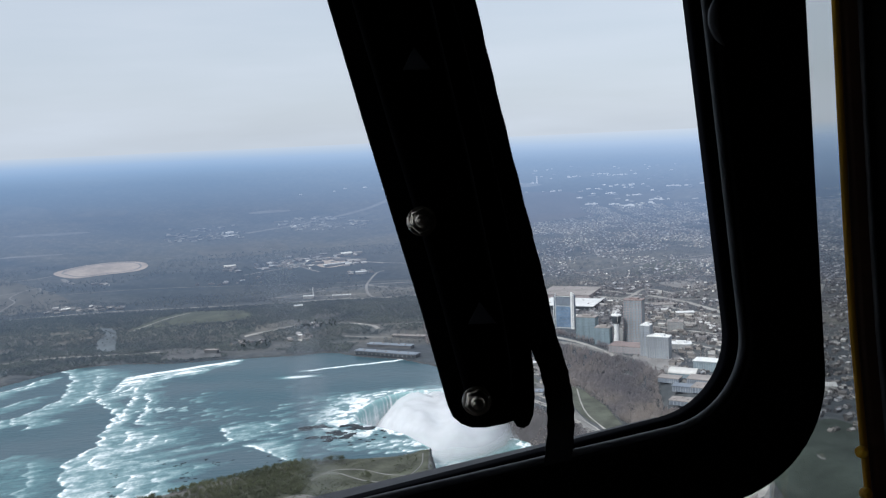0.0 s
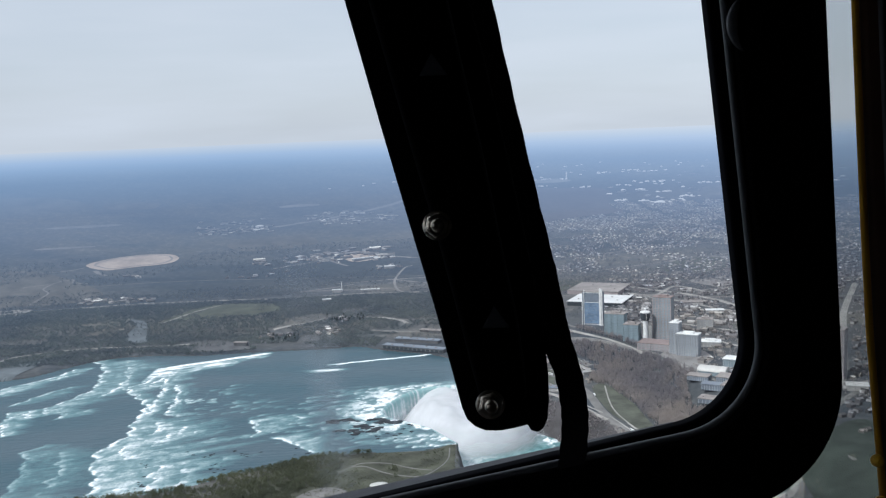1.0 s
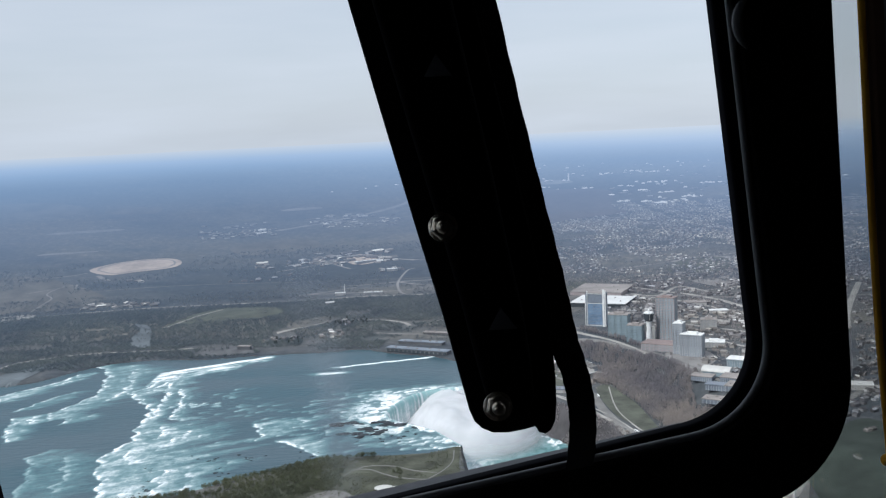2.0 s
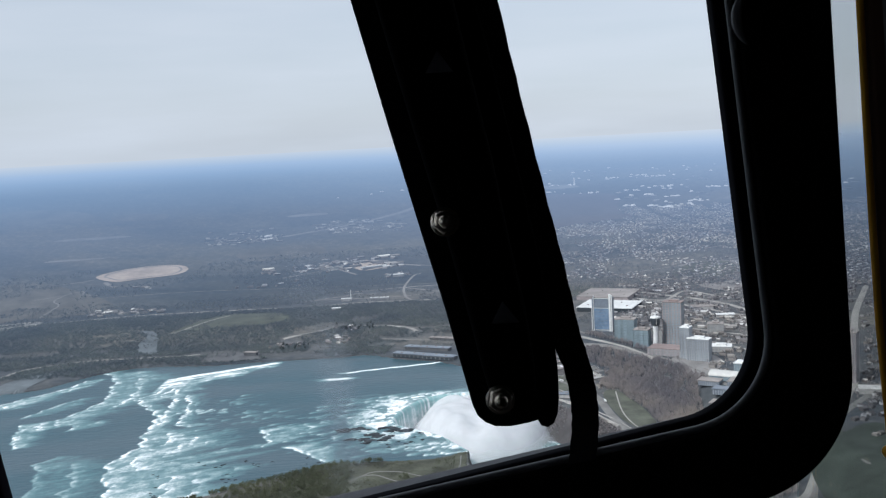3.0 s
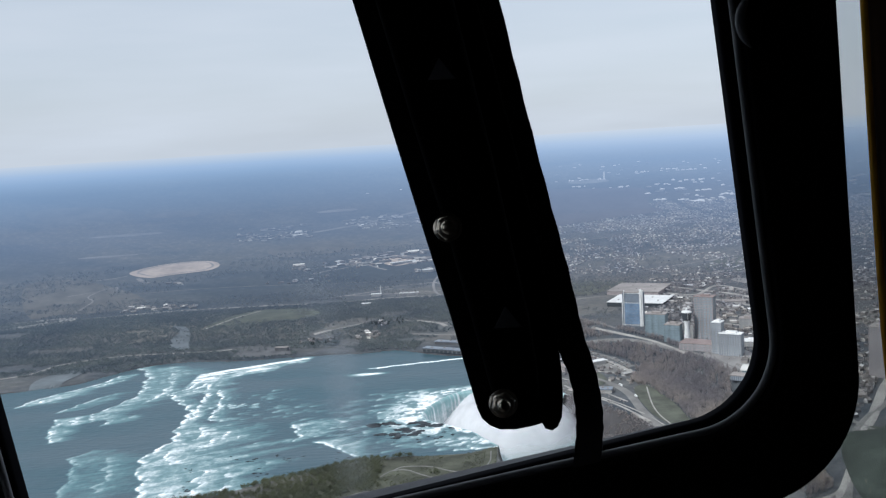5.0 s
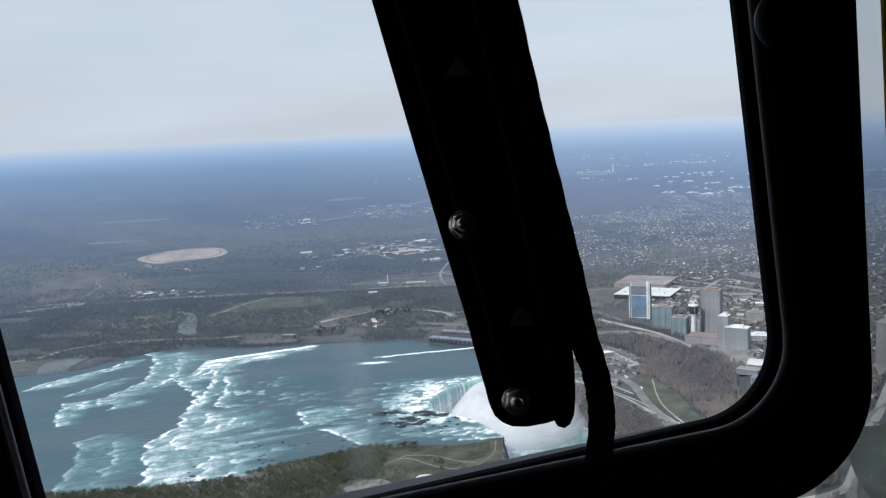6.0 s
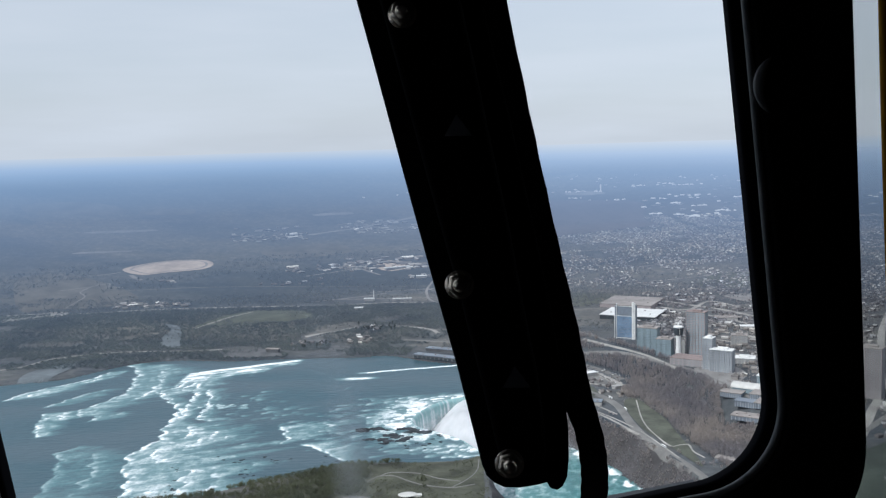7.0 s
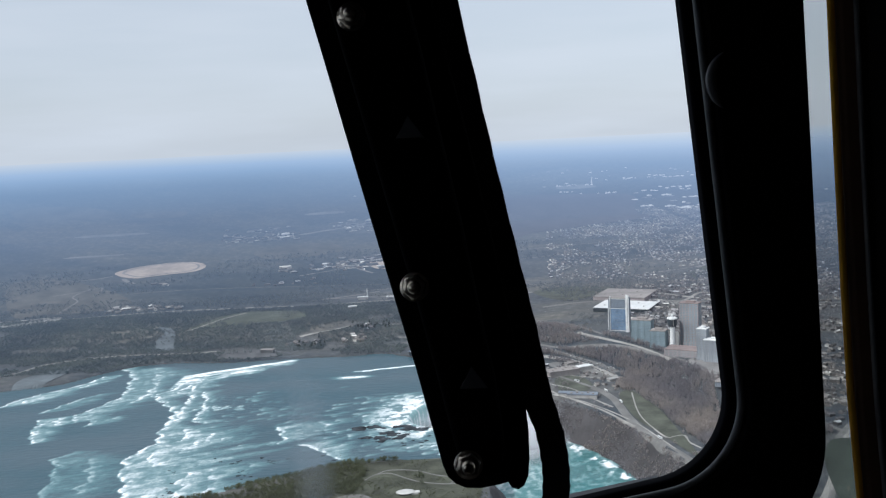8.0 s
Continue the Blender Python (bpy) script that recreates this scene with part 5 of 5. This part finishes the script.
big_hall("works_hall", -350, 4180, 16, 80, 18, 7, M_CONCRETE, M_CONCRETE, "pale works shed beside a tan yard")
big_hall("mast_house", -315, 2915, 6, 26, 14, 6, M_CONCRETE, M_WHITE, "small white-roofed house on the plain")
big_hall("ridge_hall", 745, 1610, -20, 36, 26, 9, M_CONCRETE, M_CREAM, "white-roofed hall beside the ridge road")
plain_sheds = np.concatenate([scatter(-1150, -900, 3090, 3190, 900, lambda x, y: clear_of_roads(x, y, 4)), scatter(-520, -330, 3950, 4260, 2600, lambda x, y: x < 9e9), scatter(-190, -100, 3640, 3740, 1500, lambda x, y: x < 9e9), scatter(-1240, -1120, 3700, 3800, 2500, lambda x, y: x < 9e9)])
tagged(new("plain_sheds", house_rows("plain_sheds", plain_sheds, M_FARBUILT, 4, 6, (10, 30))), "low pale sheds and stores scattered on the plain", "sheds", kind="stuff")
mast = thing("mast", base_at(-285, 3110, 0), "slim white mast on the plain", "mast")
part("pole", turned([(2.0, 0), (1.2, 36)], 8), M_WHITE, mast)

vault = thing("vaulted_hall", base_at(536, 1756, -34), "hall with a white barrel roof on the bluff", "building")
part("wall", boxed(-25, 25, -15, 15, 0, 9, bevel=0.3), M_TEALGLASS, vault)
bm = bmesh.new()
arc = [(16 * math.cos(math.pi * i / 14), 9 + 8 * math.sin(math.pi * i / 14)) for i in range(15)]
e0, e1 = [bm.verts.new((-27, a, b)) for a, b in arc], [bm.verts.new((27, a, b)) for a, b in arc]
for i in range(14):
    bm.faces.new((e0[i], e0[i + 1], e1[i + 1], e1[i]))
bm.faces.new(e0)
bm.faces.new(e1[::-1])
part("roof", bm, M_CREAM, vault)
for x, y, w, d, h, wall, top, what in ((503, 1737, 40, 24, 9, M_SLATE, M_GREYROOF, "glass-fronted low hall with a grey roof on the bluff"), (592, 1792, 46, 30, 20, M_TEALGLASS, M_WHITE, "teal glass hall with a white roof edge on the bluff"),
                                       (512, 1668, 46, 22, 10, M_SLATE, M_SLATE, "hall with a blue-grey roof on the bluff"), (548, 1700, 40, 34, 11, M_SLATE, M_GREYROOF, "hall with a grey roof behind the barrel roof"),
                                       (500, 1618, 62, 26, 8, M_SLATE, M_GREYROOF, "long flat-roofed grey hall at the bluff's edge"), (546, 1640, 56, 36, 10, M_SLATE, M_GREYROOF, "broad flat-roofed glass hall on the bluff"),
                                       (414, 1458, 34, 16, 7, M_SLATE, M_GREYROOF, "small grey flat-roofed house below the woods")):
    hall = big_hall("bluff_hall", x, y, -34, w, d, h, wall, top, what)
    strips("mullion", boxed(-0.4, 0.4, -d / 2 - 0.4, -d / 2 + 0.1, 0, h), M_PANEL, hall, [(-w / 2 + 2 + (w - 4) * k / 9, 0, 0) for k in range(10)])
town_mid = scatter(430, 760, 1550, 2850, 480, lambda x, y: inside(x, y, BLUFF_SIDE) & (distance(x, y, BLUFF) > 115) & clear_of_roads(x, y, 12) & ~inside(x, y, [(360, 2300), (440, 2020), (500, 1850), (590, 1900), (590, 2100), (440, 2320)]))
tagged(new("hotel_quarter_houses", house_rows("hotel_quarter_houses", town_mid, M_HOUSE, 3, 6, (7, 19), -0.5)), "mixed low houses and shops of the hotel quarter", "houses", kind="stuff")
woods("street_trees", "bare street trees of the hotel quarter", scatter(430, 760, 1550, 2850, 330, lambda x, y: inside(x, y, BLUFF_SIDE) & (distance(x, y, BLUFF) > 90) & clear_of_roads(x, y, 4)), 5, 9, M_TREE_BARE, 18, 0.13, 0.5)
shore_houses = np.concatenate([scatter(-300, -225, 2450, 2640, 520, free), scatter(-445, -360, 2435, 2480, 420, free)])
tagged(new("shore_houses", house_rows("shore_houses", shore_houses, M_FARBUILT, 4, 7, (7, 16), -0.1)), "pale park buildings behind the river road", "houses", kind="stuff")


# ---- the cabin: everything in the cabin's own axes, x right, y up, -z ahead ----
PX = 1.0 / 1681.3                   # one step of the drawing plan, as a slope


def P(u, v, d):
    return Vector(((u - 784) * PX * d, (441 - v) * PX * d, -d))


def rounded(corners, radii, seg=14):
    """A closed outline with rounded corners, in drawing steps."""
    out = []
    n = len(corners)
    for i in range(n):
        c, a, b = Vector(corners[i]), Vector(corners[i - 1]), Vector(corners[(i + 1) % n])
        ta, tb = (a - c).normalized(), (b - c).normalized()
        ang = ta.angle(tb)
        cut = radii[i] / math.tan(ang / 2)
        mid = (ta + tb).normalized()
        cen = c + mid * (radii[i] / math.sin(ang / 2))
        s, e = c + ta * cut - cen, c + tb * cut - cen
        sweep = s.angle_signed(e)
        for k in range(seg + 1):
            t = -sweep * k / seg
            out.append((cen.x + s.x * math.cos(t) - s.y * math.sin(t), cen.y + s.x * math.sin(t) + s.y * math.cos(t)))
    return out


def plate(name, loops, d, thick, bevel, mat, parent, label=""):
    """A flat piece with holes, at depth d, with rounded edges."""
    cu = bpy.data.curves.new(name, "CURVE")
    cu.dimensions, cu.fill_mode = "2D", "BOTH"
    cu.extrude, cu.bevel_depth, cu.bevel_resolution, cu.offset = thick / 2 - bevel, bevel, 3, -bevel
    for lp in loops:
        sp = cu.splines.new("POLY")
        sp.points.add(len(lp) - 1)
        for q, (u, v) in zip(sp.points, lp):
            c = P(u, v, d)
            q.co = (c.x, c.y, 0, 1)
        sp.use_cyclic_u = True
    tmp = bpy.data.objects.new(name, cu)
    me = bpy.data.meshes.new_from_object(tmp)
    bpy.data.objects.remove(tmp)
    for vert in me.vertices:
        vert.co.z -= d
    me.materials.clear()
    return part(name, me, mat, parent, label)


def tube(name, pts, radius, mat, parent, label="", closed=False, flat=1.0):
    cu = bpy.data.curves.new(name, "CURVE")
    cu.dimensions, cu.bevel_depth, cu.bevel_resolution = "3D", radius, 3
    sp = cu.splines.new("POLY")
    sp.points.add(len(pts) - 1)
    for q, c in zip(sp.points, pts):
        q.co = (*c, 1)
    sp.use_cyclic_u = closed
    tmp = bpy.data.objects.new(name, cu)
    me = bpy.data.meshes.new_from_object(tmp)
    bpy.data.objects.remove(tmp)
    me.materials.clear()
    return part(name, me, mat, parent, label)


FRAME_D = 0.545
INNER = [(-322, -420), (1212, -420), (1355, 714), (72, 1000)]
LIP = [(-362, -455), (1245, -455), (1388, 734), (46, 1034)]
OUTER = [(-600, -640), (1448, -640), (1536, 856), (-20, 1214)]
window = thing("window_frame", CABIN, "thick black rounded helicopter window frame", "window")
inner = rounded(INNER[:3] + [(72, 1030)], [120, 140, 150, 120])
lip = rounded(LIP, [140, 150, 165, 140])
outer = rounded([(784 + (u - 784) * 0.978, 441 + (v - 441) * 0.978) for u, v in OUTER], [220, 220, 225, 220])
plate("frame", [outer, lip], FRAME_D, 0.024, 0.003, M_BLACK, window)
seal = plate("seal", [lip, inner], FRAME_D + 0.004, 0.012, 0.002, M_RUBBER, window, "black rubber seal")
# added bead: its pale colour draws the line of light on the lip
tube("bead", [P(u, v, FRAME_D - 0.008) for u, v in lip], 0.0022, M_BEAD, seal, "grey bead drawn as the highlight along the lip", True)
bm = bmesh.new()
rows = []
for i in range(41):                 # the sloping sill below the pane, which the sky lights
    u = 130 + 1090 * i / 40
    w = 1000 - 286 * (u - 72) / 1283
    rows.append([bm.verts.new(P(u + a, w + b, FRAME_D + c)) for a, b, c in ((0, 0, 0.034), (2, 10, 0.018), (4, 22, 0.006), (6, 36, 0.005))])
for a, b in zip(rows, rows[1:]):
    for k in range(3):
        bm.faces.new((a[k], b[k], b[k + 1], a[k + 1])).smooth = True
part("sill", bm, M_SILL, window, "dull grey sloping sill below the pane")
bm = bmesh.new()
rings = []
for i in range(15):                 # a pale crescent, shaped as the highlight on a round finger pull
    a = math.radians(122 + 116 * i / 14)
    c, r = P(1362 + 46 * math.cos(a), 38 - 58 * math.sin(a), FRAME_D - 0.013), 0.0003 + 0.0030 * math.sin(math.pi * i / 14)
    out = Vector((math.cos(a), math.sin(a), 0))
    rings.append([bm.verts.new(c + out * r * math.cos(2 * math.pi * k / 8) + Vector((0, 0, r * 0.7 * math.sin(2 * math.pi * k / 8)))) for k in range(8)])
for a, b in zip(rings, rings[1:]):
    for k in range(8):
        bm.faces.new((a[k], a[(k + 1) % 8], b[(k + 1) % 8], b[k])).smooth = True
bm.faces.new(rings[0])
bm.faces.new(rings[-1])
part("latch_glint", bm, M_BEAD, window, "pale crescent drawn as the highlight of a finger pull")
plate("scuff", [rounded([(1402, 752), (1412, 716), (1432, 716), (1424, 752)], [6, 6, 6, 6], 4)], FRAME_D - 0.0125, 0.0016, 0.0004, M_MATT, window, "small scuffed spot")

# a dried streak on the pane
def streak_material():
    m = bpy.data.materials.new("dried streak")
    m.use_nodes = True
    n, l = m.node_tree.nodes, m.node_tree.links
    n.remove(n["Principled BSDF"])
    tl, tp, mx = n.new("ShaderNodeBsdfTranslucent"), n.new("ShaderNodeBsdfTransparent"), n.new("ShaderNodeMixShader")
    tl.inputs["Color"].default_value = (0.75, 0.77, 0.8, 1)
    at = n.new("ShaderNodeAttribute")
    at.attribute_name = "thick"
    soft = ramp_node(n, l, noise_node(n, l, 25, 2, (1.5, 0.4, 1)), [(0.25, (0.55,) * 3), (0.75, (1, 1, 1))])
    l.new(mix_node(n, l, 1.0, soft, at.outputs["Color"], "MULTIPLY"), mx.inputs["Fac"])
    l.new(tp.outputs["BSDF"], mx.inputs[1])
    l.new(tl.outputs["BSDF"], mx.inputs[2])
    l.new(mx.outputs["Shader"], n["Material Output"].inputs["Surface"])
    return m


def streak(points, half, dense):
    v, th, f = [], [], []
    line = smooth_line(points, 6)
    for i, (u, w) in enumerate(line):
        k = math.sin(math.pi * i / (len(line) - 1)) ** 0.7
        for s in np.linspace(-1, 1, 12):
            v.append(P(u + s * half, w, FRAME_D + 0.006))
            th.append(dense * k * (1 - s * s) ** 1.5)
    for i in range(len(line) - 1):
        for s in range(11):
            a = i * 12 + s
            f.append((a, a + 1, a + 13, a + 12))
    me = mesh_of("dried_streak", v, f, [M_STREAK])
    me.attributes.new("thick", "FLOAT", "POINT").data.foreach_set("value", th)
    part("dried_streak", me, None, window, "faint pale dried streak on the pane")


M_STREAK = streak_material()
streak([(596, 560), (602, 640), (612, 720), (622, 790), (628, 900)], 44, 0.32)
streak([(540, 430), (560, 520), (575, 600)], 50, 0.10)

# the bar that hangs before the window, with its bolts and a strap beside it
BAR_D = 0.50
bar = thing("grab_bar", CABIN, "black metal bar bolted before the window", "bar")
bar_loop = [(540, -300), (632, 0), (700, 228), (760, 424), (800, 552), (830, 658), (847, 718), (856, 738), (870, 750), (888, 757), (915, 757), (945, 751), (962, 746), (968, 756), (980, 759), (990, 752), (997, 735), (999, 705), (997, 655), (985, 560), (960, 440), (925, 290), (880, 110), (850, 0), (770, -300)]
plate("plate", [bar_loop], BAR_D + 0.034, 0.012, 0.002, M_BLACK, bar)
spine_loop = [(585, -300), (674, 0), (742, 228), (802, 424), (838, 552), (866, 658), (880, 706), (890, 722), (905, 729), (930, 726), (950, 716), (958, 690), (954, 640), (940, 552), (914, 440), (882, 290), (838, 110), (812, 0), (735, -300)]
plate("spine", [spine_loop], BAR_D + 0.016, 0.029, 0.006, M_MATT, bar, "raised black middle of the bar")

for u, v in ((686, -78), (800, 398), (897, 712)):
    c = P(u, v, BAR_D + 0.0018)
    washer = turned([(0.0078, 0.0), (0.0077, 0.0009), (0.0066, 0.0014)], 24)
    bm = bmesh.new()
    prof = [(0.0068, 0.0014), (0.0067, 0.0040), (0.0056, 0.0052), (0.0038, 0.0052), (0.0034, 0.0054), (0.0034, 0.0086), (0.0026, 0.0098), (0.0010, 0.0102)]
    rings = []
    for k, (r, z) in enumerate(prof):        # a six-sided nut with the round end of its stud
        hexed = 1.0 if k < 2 else 0.5 if k == 2 else 0.0
        rings.append([bm.verts.new((r * q * math.cos(a), r * q * math.sin(a), z)) for a, q in ((math.pi / 12 * i + 0.35, 1 - hexed * (1 - math.cos(math.pi / 6) / math.cos(math.pi / 12 * (i % 4) - math.pi / 6))) for i in range(24))])
    for a, b in zip(rings, rings[1:]):
        for k in range(24):
            bm.faces.new((a[k], a[(k + 1) % 24], b[(k + 1) % 24], b[k])).smooth = True
    bm.faces.new(rings[-1])
    bmesh.ops.translate(bm, verts=bm.verts, vec=c)
    bolt = part("bolt", bm, M_STEEL, bar, "shiny steel nut on a stud")
    bmesh.ops.translate(washer, verts=washer.verts, vec=c)
    part("washer", washer, M_STEEL, bolt)
# two thin raised triangles, a little greyer than the bar
for u, v in ((790, 118), (905, 560)):
    plate("pad", [[(u - 24, v + 18), (u - 4, v - 22), (u + 26, v + 16)]], BAR_D + 0.0014, 0.002, 0.0006, M_TRIANGLE, bar, "small raised grey triangle")
strap_line = smooth_line([(790, -300), (862, 0), (905, 180), (948, 350), (982, 480), (1006, 580), (1033, 655), (1045, 715), (1047, 765), (1041, 830)], 6)
bm = bmesh.new()
rows = []
for i, (u, v) in enumerate(strap_line):
    a, b = Vector(strap_line[max(i - 1, 0)]), Vector(strap_line[min(i + 1, len(strap_line) - 1)])
    t = (b - a).normalized()
    nn = Vector((-t.y, t.x))
    jag, half = 0.8 * math.sin(i * 1.9), 29 - 5 * min(1, max(0, (v - 560) / 80))
    rows.append([bm.verts.new(P(u + nn.x * s * (half + jag), v + nn.y * s * (half + jag), BAR_D + 0.034 + dz)) for s, dz in ((1, 0), (1, 0.005), (-1, 0.005), (-1, 0))])
for a, b in zip(rows, rows[1:]):
    for k in range(4):
        bm.faces.new((a[k], a[(k + 1) % 4], b[(k + 1) % 4], b[k]))
bm.faces.new(rows[0])
bm.faces.new(rows[-1][::-1])
part("strap", bm, M_STRAP, bar, "black webbing strap")

# a tinted pane in the gap between the window frame and the door jamb
M_TINT = bpy.data.materials.new("tinted pane")
M_TINT.use_nodes = True
tn, tlk = M_TINT.node_tree.nodes, M_TINT.node_tree.links
tn.remove(tn["Principled BSDF"])
t_tp, t_gl, t_mx, t_fr = tn.new("ShaderNodeBsdfTransparent"), tn.new("ShaderNodeBsdfGlossy"), tn.new("ShaderNodeMixShader"), tn.new("ShaderNodeFresnel")
t_tp.inputs["Color"].default_value = (0.78, 0.79, 0.79, 1)
t_gl.inputs["Roughness"].default_value = 0.05
tlk.new(t_fr.outputs["Fac"], t_mx.inputs["Fac"])
tlk.new(t_tp.outputs["BSDF"], t_mx.inputs[1])
tlk.new(t_gl.outputs["BSDF"], t_mx.inputs[2])
tlk.new(t_mx.outputs["Shader"], tn["Material Output"].inputs["Surface"])
quarter = thing("quarter_window", CABIN, "narrow tinted pane beside the window frame", "window")
part("pane", boxed(P(1425, 0, 0.563).x, P(1700, 0, 0.563).x, P(0, 1010, 0.563).y, P(0, -610, 0.563).y, -0.5645, -0.5615), M_TINT, quarter, "tinted glass pane").visible_shadow = False

# the door jamb beside the frame
JAMB_D = 0.505
jamb = thing("door_jamb", CABIN, "yellow-edged door jamb with dark brown trim", "door jamb")
edge = [(1505, -400), (1525, 0), (1536, 200), (1548, 400), (1561, 590), (1574, 720), (1584, 820), (1592, 900), (1605, 1100)]
band = lambda o0, o1: [(u + o0, v) for u, v in edge] + [(u + o1, v) for u, v in edge[::-1]]
plate("edge_strip", [band(3, 14)], JAMB_D, 0.004, 0.0012, M_YELLOW, jamb, "yellow painted edge")
plate("trim_panel", [band(14, 53)], JAMB_D + 0.003, 0.008, 0.003, M_TRIM, jamb, "dark brown trim panel")
plate("side_panel", [band(54, 900)], JAMB_D + 0.004, 0.008, 0.003, M_LINING, jamb, "dark side panel")
tube("seam", [P(u + 54, v, JAMB_D - 0.002) for u, v in edge], 0.0015, M_BEAD, jamb, "pale seam")
for u, v in ((1583, 806), (1591, 880)):
    bm = turned([(0.0030, 0.0), (0.0034, 0.0015), (0.0030, 0.0035), (0.0014, 0.0050)], 14)
    bmesh.ops.translate(bm, verts=bm.verts, vec=P(u, v, JAMB_D - 0.003))
    part("stud", bm, M_STUD, jamb, "yellow stud")

# plain cabin shell round and behind the camera; a side window and a rear window let some daylight in
shell = []
for name, dims in (("floor", (-1.0, 0.66, -0.98, -0.95, -0.60, 1.23)), ("ceiling", (-1.0, 0.66, 0.62, 0.65, -0.60, 1.23)),
                   ("wall_right", (0.63, 0.66, -0.95, 0.62, -0.56, 1.20))):
    b2 = boxed(*dims)
    bmesh.ops.recalc_face_normals(b2, faces=b2.faces)
    me = bpy.data.meshes.new(name)
    b2.to_mesh(me)
    b2.free()
    me.materials.append(M_LINING)
    shell.append(new(name, me))


def wall_with_hole(name, rim, hole, z, thick):
    cu = bpy.data.curves.new(name, "CURVE")
    cu.dimensions, cu.fill_mode, cu.extrude = "2D", "BOTH", thick / 2
    for lp in (rim, hole):
        sp = cu.splines.new("POLY")
        sp.points.add(len(lp) - 1)
        for q, (a, c) in zip(sp.points, lp):
            q.co = (a, c, 0, 1)
        sp.use_cyclic_u = True
    tmp = bpy.data.objects.new(name, cu)
    me = bpy.data.meshes.new_from_object(tmp)
    bpy.data.objects.remove(tmp)
    for vert in me.vertices:
        vert.co.z += z
    me.materials.clear()
    me.materials.append(M_LINING)
    shell.append(new(name, me))


RIM_BOX = [(-0.97, -0.95), (0.63, -0.95), (0.63, 0.62), (-0.97, 0.62)]
front_hole = [(-540, -600), (1640, -600), (1640, 1000), (1250, 1000), (1150, 905), (20, 1165)]
wall_with_hole("wall_front", RIM_BOX, [(P(u, v, 0.575).x, P(u, v, 0.575).y) for u, v in front_hole], -0.575, 0.03)
wall_with_hole("wall_back", RIM_BOX, [(-0.80, 0.28), (-0.55, 0.28), (-0.55, 0.46), (-0.80, 0.46)], 1.215, 0.03)
for name, dims in (("wall_left_low", (-1.0, -0.97, -0.95, -0.40, -0.60, 1.20)), ("wall_left_high", (-1.0, -0.97, 0.36, 0.62, -0.60, 1.20)),
                   ("wall_left_front", (-1.0, -0.97, -0.40, 0.36, -0.60, -0.10)), ("wall_left_rear", (-1.0, -0.97, -0.40, 0.36, 0.40, 1.20))):
    b2 = boxed(*dims)
    bmesh.ops.recalc_face_normals(b2, faces=b2.faces)
    me = bpy.data.meshes.new(name)
    b2.to_mesh(me)
    b2.free()
    me.materials.append(M_LINING)
    shell.append(new(name, me))
for o in shell:
    o.matrix_world = CABIN
    tagged(o, "plain dark cabin lining", "cabin wall", kind="structure")


# ---- small things by the gorge road ----
def vehicle(x, y, turn, long, wide, tall, label, category, paint):
    c = drawn_in([(x, y, float(ground_height(x, y)) + 1.15)])[0]
    ob = thing(category.replace(" ", "_"), pose(c[0], c[1], c[2], 0, 0, turn), label, category, "vehicles by the gorge road")
    body = part("body", boxed(-long / 2, long / 2, -wide / 2, wide / 2, 0.45, tall, bevel=0.25), paint, ob)
    part("window_band", boxed(-long / 2 + 0.5, long / 2 - 0.5, -wide / 2 - 0.03, wide / 2 + 0.03, tall * 0.55, tall * 0.85), M_DARKGLASS, body)
    for sx in (-0.32, 0.32):
        for sy in (-1, 1):
            bm = turned([(0.45, -0.15), (0.45, 0.15)], 10)
            bmesh.ops.rotate(bm, verts=bm.verts, matrix=Matrix.Rotation(math.pi / 2, 3, "X"))
            bmesh.ops.translate(bm, verts=bm.verts, vec=(sx * long, sy * (wide / 2 - 0.1), 0.45))
            part("wheel", bm, M_RUBBER, ob)
    return ob


for x, y, turn in ((309, 1767, 95), (332, 1539, 108), (294, 1850, 106), (248, 1935, 128)):
    vehicle(x, y, turn, 13.5, 2.9, 3.6, "white tour bus on the gorge road", "bus", M_WHITE)
car_paints = (M_WHITE, M_CONCRETE, M_SLATE, M_RED, M_GREYROOF)
for key, side in (("car_park_lane", 7), ("upper_lot_lane", 5.5)):
    for x, y in smooth_line(ROADS[key][0], 9)[2:-2]:
        for off in (-side, side):
            if rng.random() < 0.8:
                vehicle(x + off + rng.uniform(-1, 1), y + rng.uniform(-2, 2), 130 + rng.uniform(-4, 4), 4.7, 1.9, 1.6, "parked car on the terrace car park", "car", car_paints[int(rng.integers(0, 5))])
for x, y, turn, w, d, h, roof in ((180, 1960, 25, 30, 14, 6, M_GREYROOF), (243, 1818, -14, 58, 20, 7, M_SLATE), (212, 1836, -14, 26, 14, 6, M_SLATE), (150, 2040, 30, 24, 14, 6, M_WHITE),
                                  (320, 1930, 30, 18, 12, 5, M_CONCRETE), (255, 2085, 35, 30, 12, 6, M_GREYROOF)):
    big_hall("terrace_shop", x, y, turn, w, d, h, M_CONCRETE, roof, "small flat-roofed visitor building by the terrace")
kiosks = scatter(165, 345, 1850, 2110, 420, lambda x, y: clear_of_roads(x, y, 3) & ~inside(x, y, TERRACE_LAWN) & inside(x, y, [(160, 2060), (220, 2110), (320, 2080), (350, 1960), (345, 1860), (270, 1850), (215, 1880)]))
tagged(new("terrace_kiosks", house_rows("terrace_kiosks", kiosks, M_HOUSE, 2.5, 4.5, (4, 13))), "small kiosks and sheds scattered by the terrace", "kiosks", kind="stuff")
